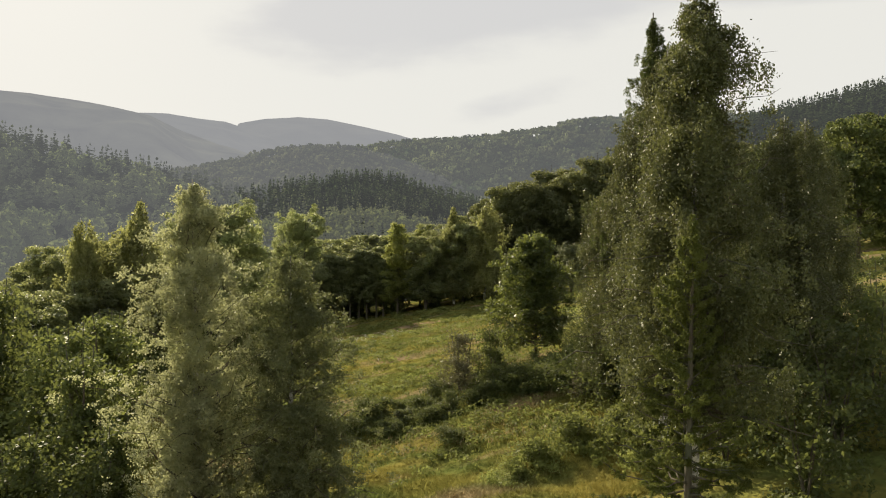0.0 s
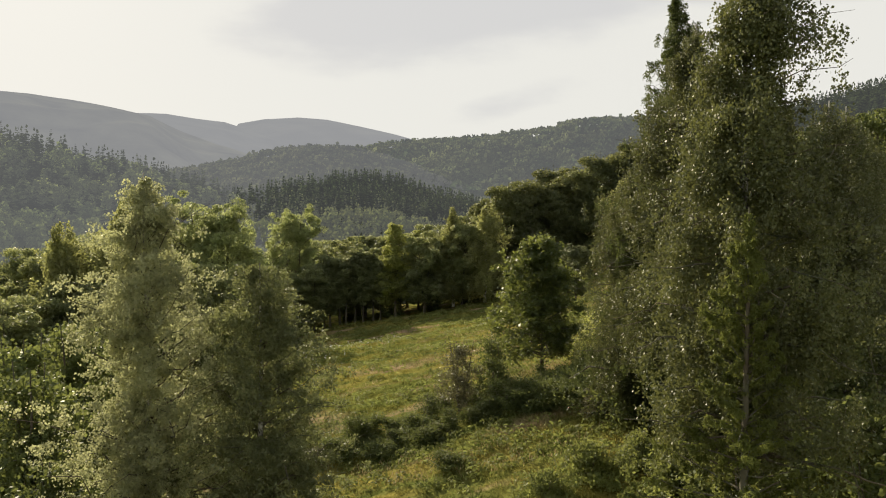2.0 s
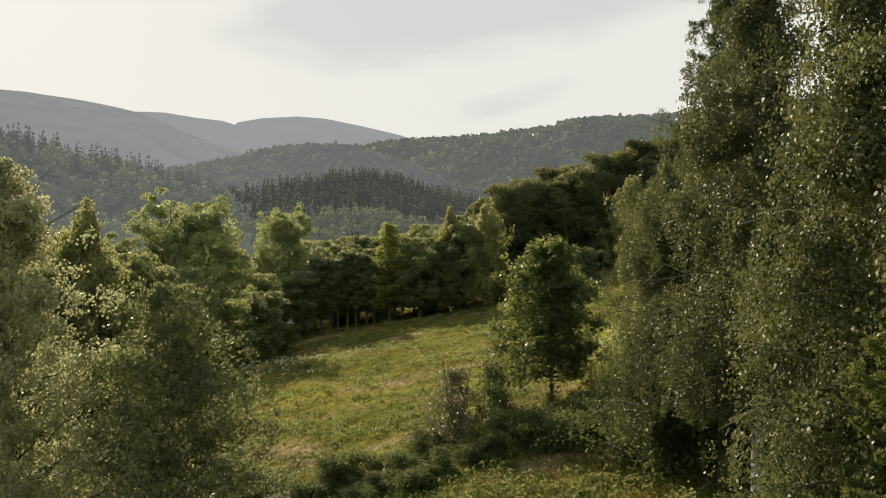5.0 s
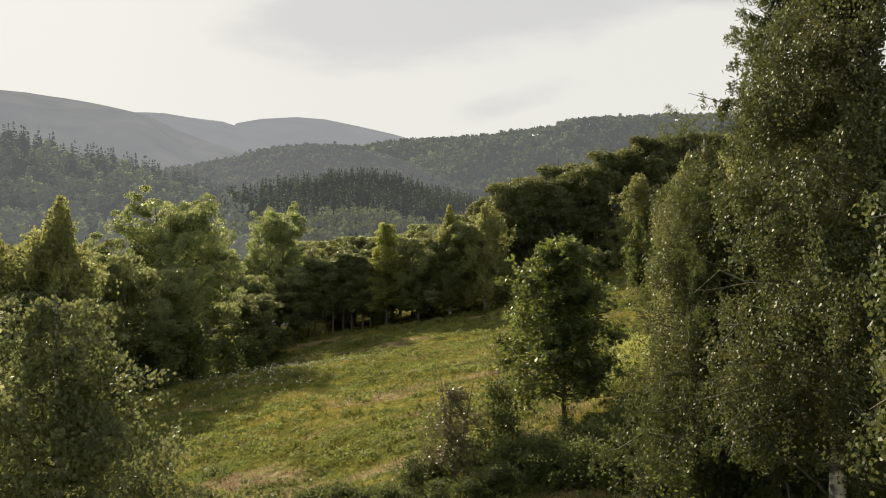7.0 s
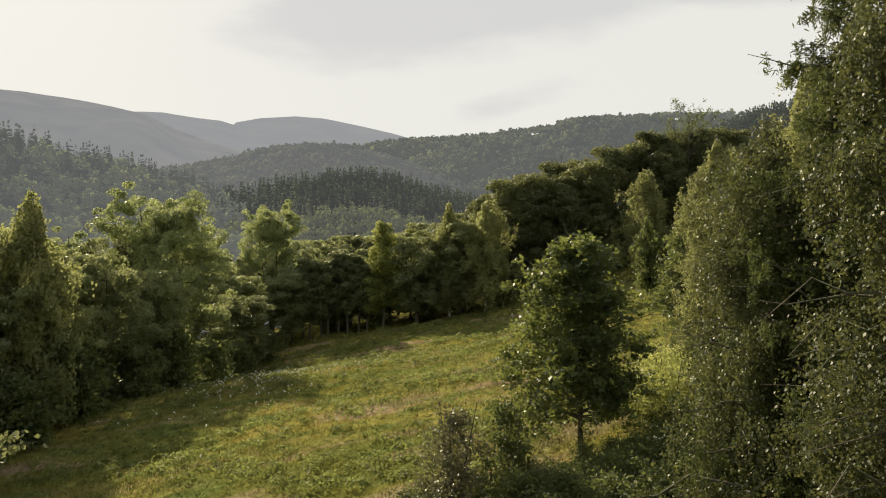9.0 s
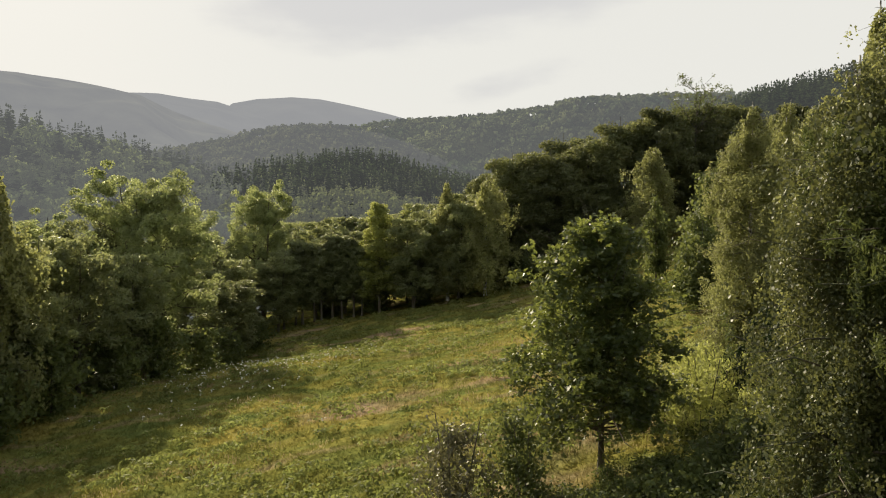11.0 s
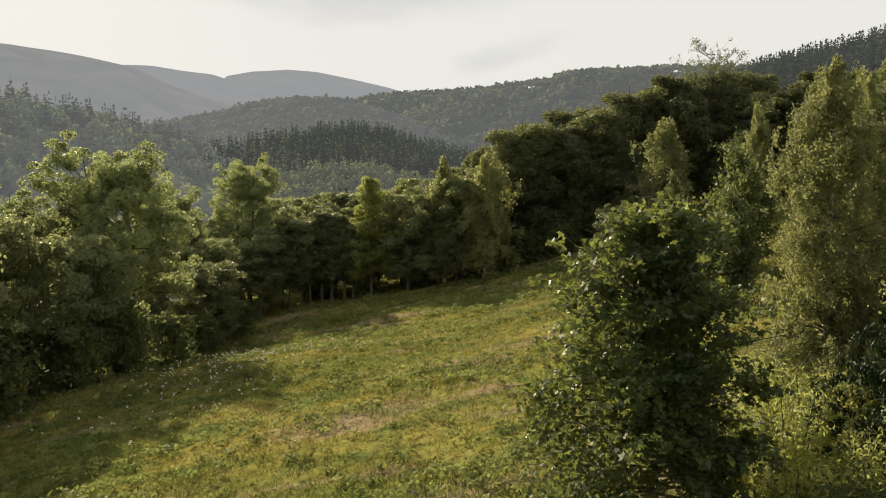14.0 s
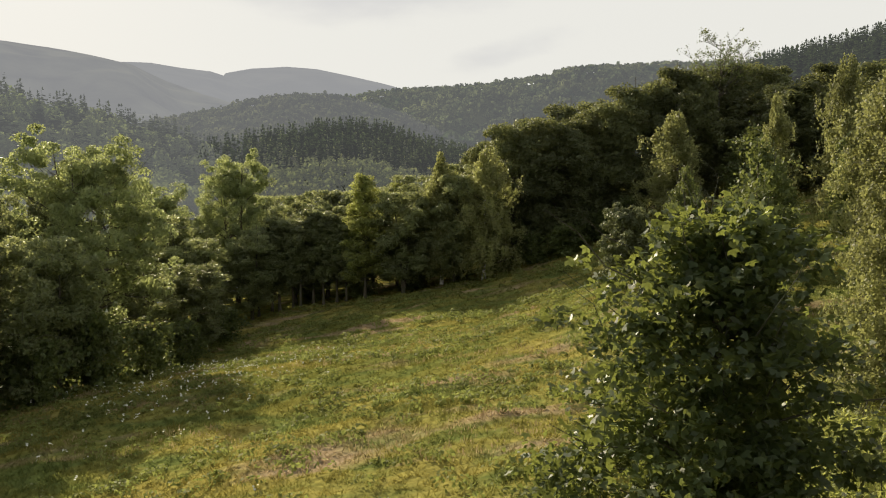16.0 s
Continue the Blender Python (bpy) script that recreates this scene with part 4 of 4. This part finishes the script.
for k, (bx, by, bs) in enumerate([(-23.9, 151.0, 0.95), (-22.4, 149.6, 1.05), (-20.6, 150.8, 0.9), (-19.3, 149.8, 1.0), (-17.6, 151.4, 1.1), (-15.8, 150.2, 0.95), (-13.9, 151.0, 1.0), (-12.4, 150.2, 0.9)]):
    again(slim, bx, by, 101 * k, bs, bs * 1.15)
beech = grow("beech_tree", 22, 19.6, 5.6, S_BEECH, "big dark beech with layered boughs at the wood's edge", "beech", "beeches")
stand(beech, 13.5, 154, 0, 1.16, 1.2)
for k, (bx, by, bs, bw) in enumerate([(20.0, 153, 1.08, 1.0), (27.0, 155, 1.1, 1.0), (33.5, 158, 1.2, 1.05), (41, 160, 1.25, 1.1), (49, 164, 1.2, 1.1), (58, 168, 1.15, 1.1), (16, 164, 1.2, 1.0), (25, 168, 1.25, 1.1), (66, 160, 1.0, 1.1), (55, 150, 0.9, 1.0), (64, 142, 0.9, 1.0), (9.5, 162, 1.1, 0.9)]):
    again(beech, bx, by, 71 * k, bs, bw * 1.3)
edge = grow("bush", 23, 6.0, 3.0, style(S_BUSH, size=(0.4, 0.28), spread=0.45, leaves=20), "dark bush under the trees of the wood's edge", "bush", "edge bushes")
stand(edge, -31.5, 98, 0)
for k, (bx, by, bs, bw) in enumerate([(-33.5, 90, 1.1, 1.1), (-30, 106, 1.2, 1.1), (-28, 113, 1.0, 1.1), (-27, 120, 0.9, 1.0), (-34, 82, 1.0, 1.1), (-26.5, 134, 0.8, 1.0), (-35, 74, 0.9, 1.1), (-40, 95, 1.3, 1.3), (-36, 106, 1.3, 1.3), (11, 149, 0.7, 1.0),
                                      (15.5, 147, 0.8, 1.1), (20.5, 146, 0.8, 1.1), (26, 148, 0.8, 1.1), (5, 151, 0.9, 1.0), (-2, 151, 0.8, 1.0), (-10, 151, 0.7, 1.0), (31, 149, 0.9, 1.1), (-20, 160, 0.8, 1.2), (40, 128, 0.8, 1.0)]):
    again(edge, bx, by, 67 * k, bs, bw)


def dead_tree(x, y, h, seed):
    """Bare, forked branches standing out over the crowns."""
    rng = np.random.default_rng(seed)
    ob = new("dead_tree")
    stem = trunk_line(rng, h, style(stem=0.011, sway=0.02))
    part("trunk", tubes_mesh("trunk", [stem], 8), M["bark"], ob)
    tips = []
    for k in range(20):
        f = rng.uniform(0.62, 0.97)
        p = np.array([np.interp(f, np.linspace(0, 1, 12), stem[0][:, c]) for c in range(3)])
        a, ln = k * 2.4, rng.uniform(2.2, 5.2) * (1.25 - f) * 2.2
        s = np.linspace(0, 1, 7)[:, None]
        Q = p + np.array([np.cos(a), np.sin(a), 0.9]) * ln * s + np.cumsum(rng.normal(0, 0.10, (7, 3)), 0)
        lines = [(Q, 0.06 * (1.15 - s[:, 0]))]
        for q in range(12):
            i = rng.integers(1, 7)
            v = np.array([np.cos(a + rng.normal(0, 0.8)), np.sin(a + rng.normal(0, 0.8)), 1.1]) * ln * 0.3
            v = v * rng.uniform(0.4, 1.2) + rng.normal(0, 0.25, 3)
            lines.append((Q[i] + v * np.linspace(0, 1, 4)[:, None], 0.026 * np.linspace(1, 0.4, 4)))
            tips.append(Q[i] + v)
        part("limb", tubes_mesh("limb", lines, 5), M["bark"], ob)
    C = np.repeat(np.array(tips), 14, 0) + rng.normal(0, 0.22, (len(tips) * 14, 3))
    A, B = scatter_leaves(rng, C, 0.28, 0.18, 0.2, 0.3)
    part("crown", leaf_mesh("crown", C, A, B), M["shrub"], ob, "sparse remaining leaves", flat=True)
    tagged(ob, "half-dead tree with a bare twiggy top over dark beeches", "dead tree")
    stand(ob, x, y)


dead_tree(47.8, 160.0, 26.6, 51)
# trees on the upper side, beyond the near birch
upper = grow("broadleaf_tree", 24, 16.0, 4.6, style(S_ROUND, leaf="shrub", size=(0.38, 0.25), leaves=60), "dark broadleaf tree lit along its top", "tree", "upper side trees")
stand(upper, 41, 86, 0)
for k, (bx, by, bs, bw) in enumerate([(48, 84, 1.05, 1.0), (55, 88, 1.0, 1.0), (62, 82, 1.1, 1.1), (36, 92, 0.85, 0.8), (58, 98, 1.1, 1.1), (50, 102, 1.0, 1.0), (70, 92, 1.1, 1.1), (52, 72, 0.9, 0.9), (64, 70, 1.0, 1.0), (56, 120, 1.1, 1.1), (68, 124, 1.1, 1.1)]):
    again(upper, bx, by, 97 * k, bs, bw)

# ---- grass ----


def build_grass():
    rng = np.random.default_rng(31)
    # tussocks: fans of blades, fuller in some places
    m, each = 92000, 4
    cy = 30 + 125 * rng.uniform(0, 1, m) ** 1.45
    cx = rng.uniform(-1, 1, m) * (14 + 0.30 * cy)
    tall = np.clip(0.5 + 0.5 * wavy(cx, cy, 3.0, 2.0) + rng.normal(0, 0.25, m), 0, 1.3)
    k = np.repeat(np.arange(m), each)
    n = len(k)
    a = rng.uniform(0, 2 * np.pi, n)
    out = rng.uniform(0, 1, n) ** 0.6 * (0.07 + 0.08 * tall[k])
    x, y = cx[k] + np.cos(a) * out, cy[k] + np.sin(a) * out
    P = np.stack([x, y, ground_z(x, y) - 0.02], -1)
    h = (0.11 + 0.20 * tall[k]) * rng.uniform(0.6, 1.15, n) * (1.15 - 0.9 * out)
    lean = 0.75 + 2.2 * out + rng.uniform(0, 0.5, n)
    tip = np.stack([lean * np.cos(a), lean * np.sin(a), np.ones(n)], -1) * h[:, None]
    w = np.stack([np.cos(a + 1.6), np.sin(a + 1.6), 0 * a], -1) * (0.010 + 0.00032 * y)[:, None]
    V = np.stack([P - w, P + w, P + tip], 1).reshape(-1, 3)
    ob = part("grass", mesh_from("grass", V, np.arange(n * 3).reshape(n, 3)), M["grass"], flat=True)
    tagged(ob, "long meadow grass in green and straw tones", "grass", kind="stuff")
    # white umbels near the wood's lower edge
    q = 260
    x, y = rng.normal(-17, 5, q), rng.normal(97, 9, q)
    C = np.stack([x, y, ground_z(x, y) + rng.uniform(0.5, 0.9, q)], -1)
    C = np.repeat(C, 3, 0) + rng.normal(0, 0.07, (q * 3, 3))
    A, B = scatter_leaves(rng, C, 0.16, 0.14, 0.0, 2.0)
    ob = part("umbel_flowers", leaf_mesh("umbel_flowers", C, A, B), M["umbel"], flat=True)
    tagged(ob, "small white umbel flowers among tall grass", "flowers", kind="stuff")
    # mounds of broad-leaved herbs, thickest in drifts across the slope
    m = 9000
    y = 36 + 112 * rng.uniform(0, 1, m) ** 1.2
    x = rng.uniform(-1, 1, m) * (12 + 0.24 * y)
    drift = wavy(x * 0.45, y, 4.0, 4.0) + 0.5 * wavy(x, y, 1.7, 1.0)
    ok = drift > rng.uniform(-0.35, 0.5, m)
    x, y = x[ok], y[ok]
    each = 24
    k = np.repeat(np.arange(len(x)), each)
    r = rng.uniform(0.18, 0.5, len(x)) * (1 + 0.004 * y)
    v = rng.normal(size=(len(k), 3))
    v[:, 2] = np.abs(v[:, 2]) + 0.3
    v = unit(v)
    C = np.stack([x, y, ground_z(x, y) + 0.06], -1)[k] + v * r[k][:, None] * np.array([1.25, 1.0, 0.85])
    nrm = unit(v + rng.normal(0, 0.5, v.shape))
    a = unit(np.cross(nrm, rng.normal(size=v.shape)))
    s = (0.075 + 0.0006 * y)[k][:, None] * rng.uniform(0.7, 1.3, (len(k), 1))
    ob = part("meadow_herbs", leaf_mesh("meadow_herbs", C, a * s, np.cross(nrm, a) * s * 0.55), M["herb"], flat=True)
    tagged(ob, "mounds of broad-leaved green herbs among the grass", "herbs", kind="stuff")
    # seed plumes over the straw-coloured patches
    m = 9000
    y = 38 + 80 * rng.uniform(0, 1, m) ** 1.3
    x = rng.uniform(-1, 1, m) * (11 + 0.22 * y)
    ok = wavy(x * 0.4, y, 3.2, 7.0) > 0.32
    x, y = x[ok], y[ok]
    k = np.repeat(np.arange(len(x)), 6)
    P = np.stack([x, y, ground_z(x, y)], -1)[k] + rng.normal(0, 1, (len(k), 3)) * np.array([0.16, 0.14, 0.0])
    h = rng.uniform(0.22, 0.45, len(k))
    a = rng.uniform(0, 2 * np.pi, len(k))
    bent = np.stack([0.35 * np.cos(a), 0.35 * np.sin(a), np.ones(len(k))], -1)
    w = np.stack([np.cos(a + 1.6), np.sin(a + 1.6), 0 * a], -1) * (0.007 + 0.00016 * P[:, 1])[:, None]
    ob = part("grass_plumes", leaf_mesh("grass_plumes", P + bent * h[:, None] * 0.75, bent * h[:, None] * 0.32, w), M["plume"], flat=True)
    tagged(ob, "pinkish straw-coloured seed plumes of tall grass", "grass", kind="stuff")


build_grass()
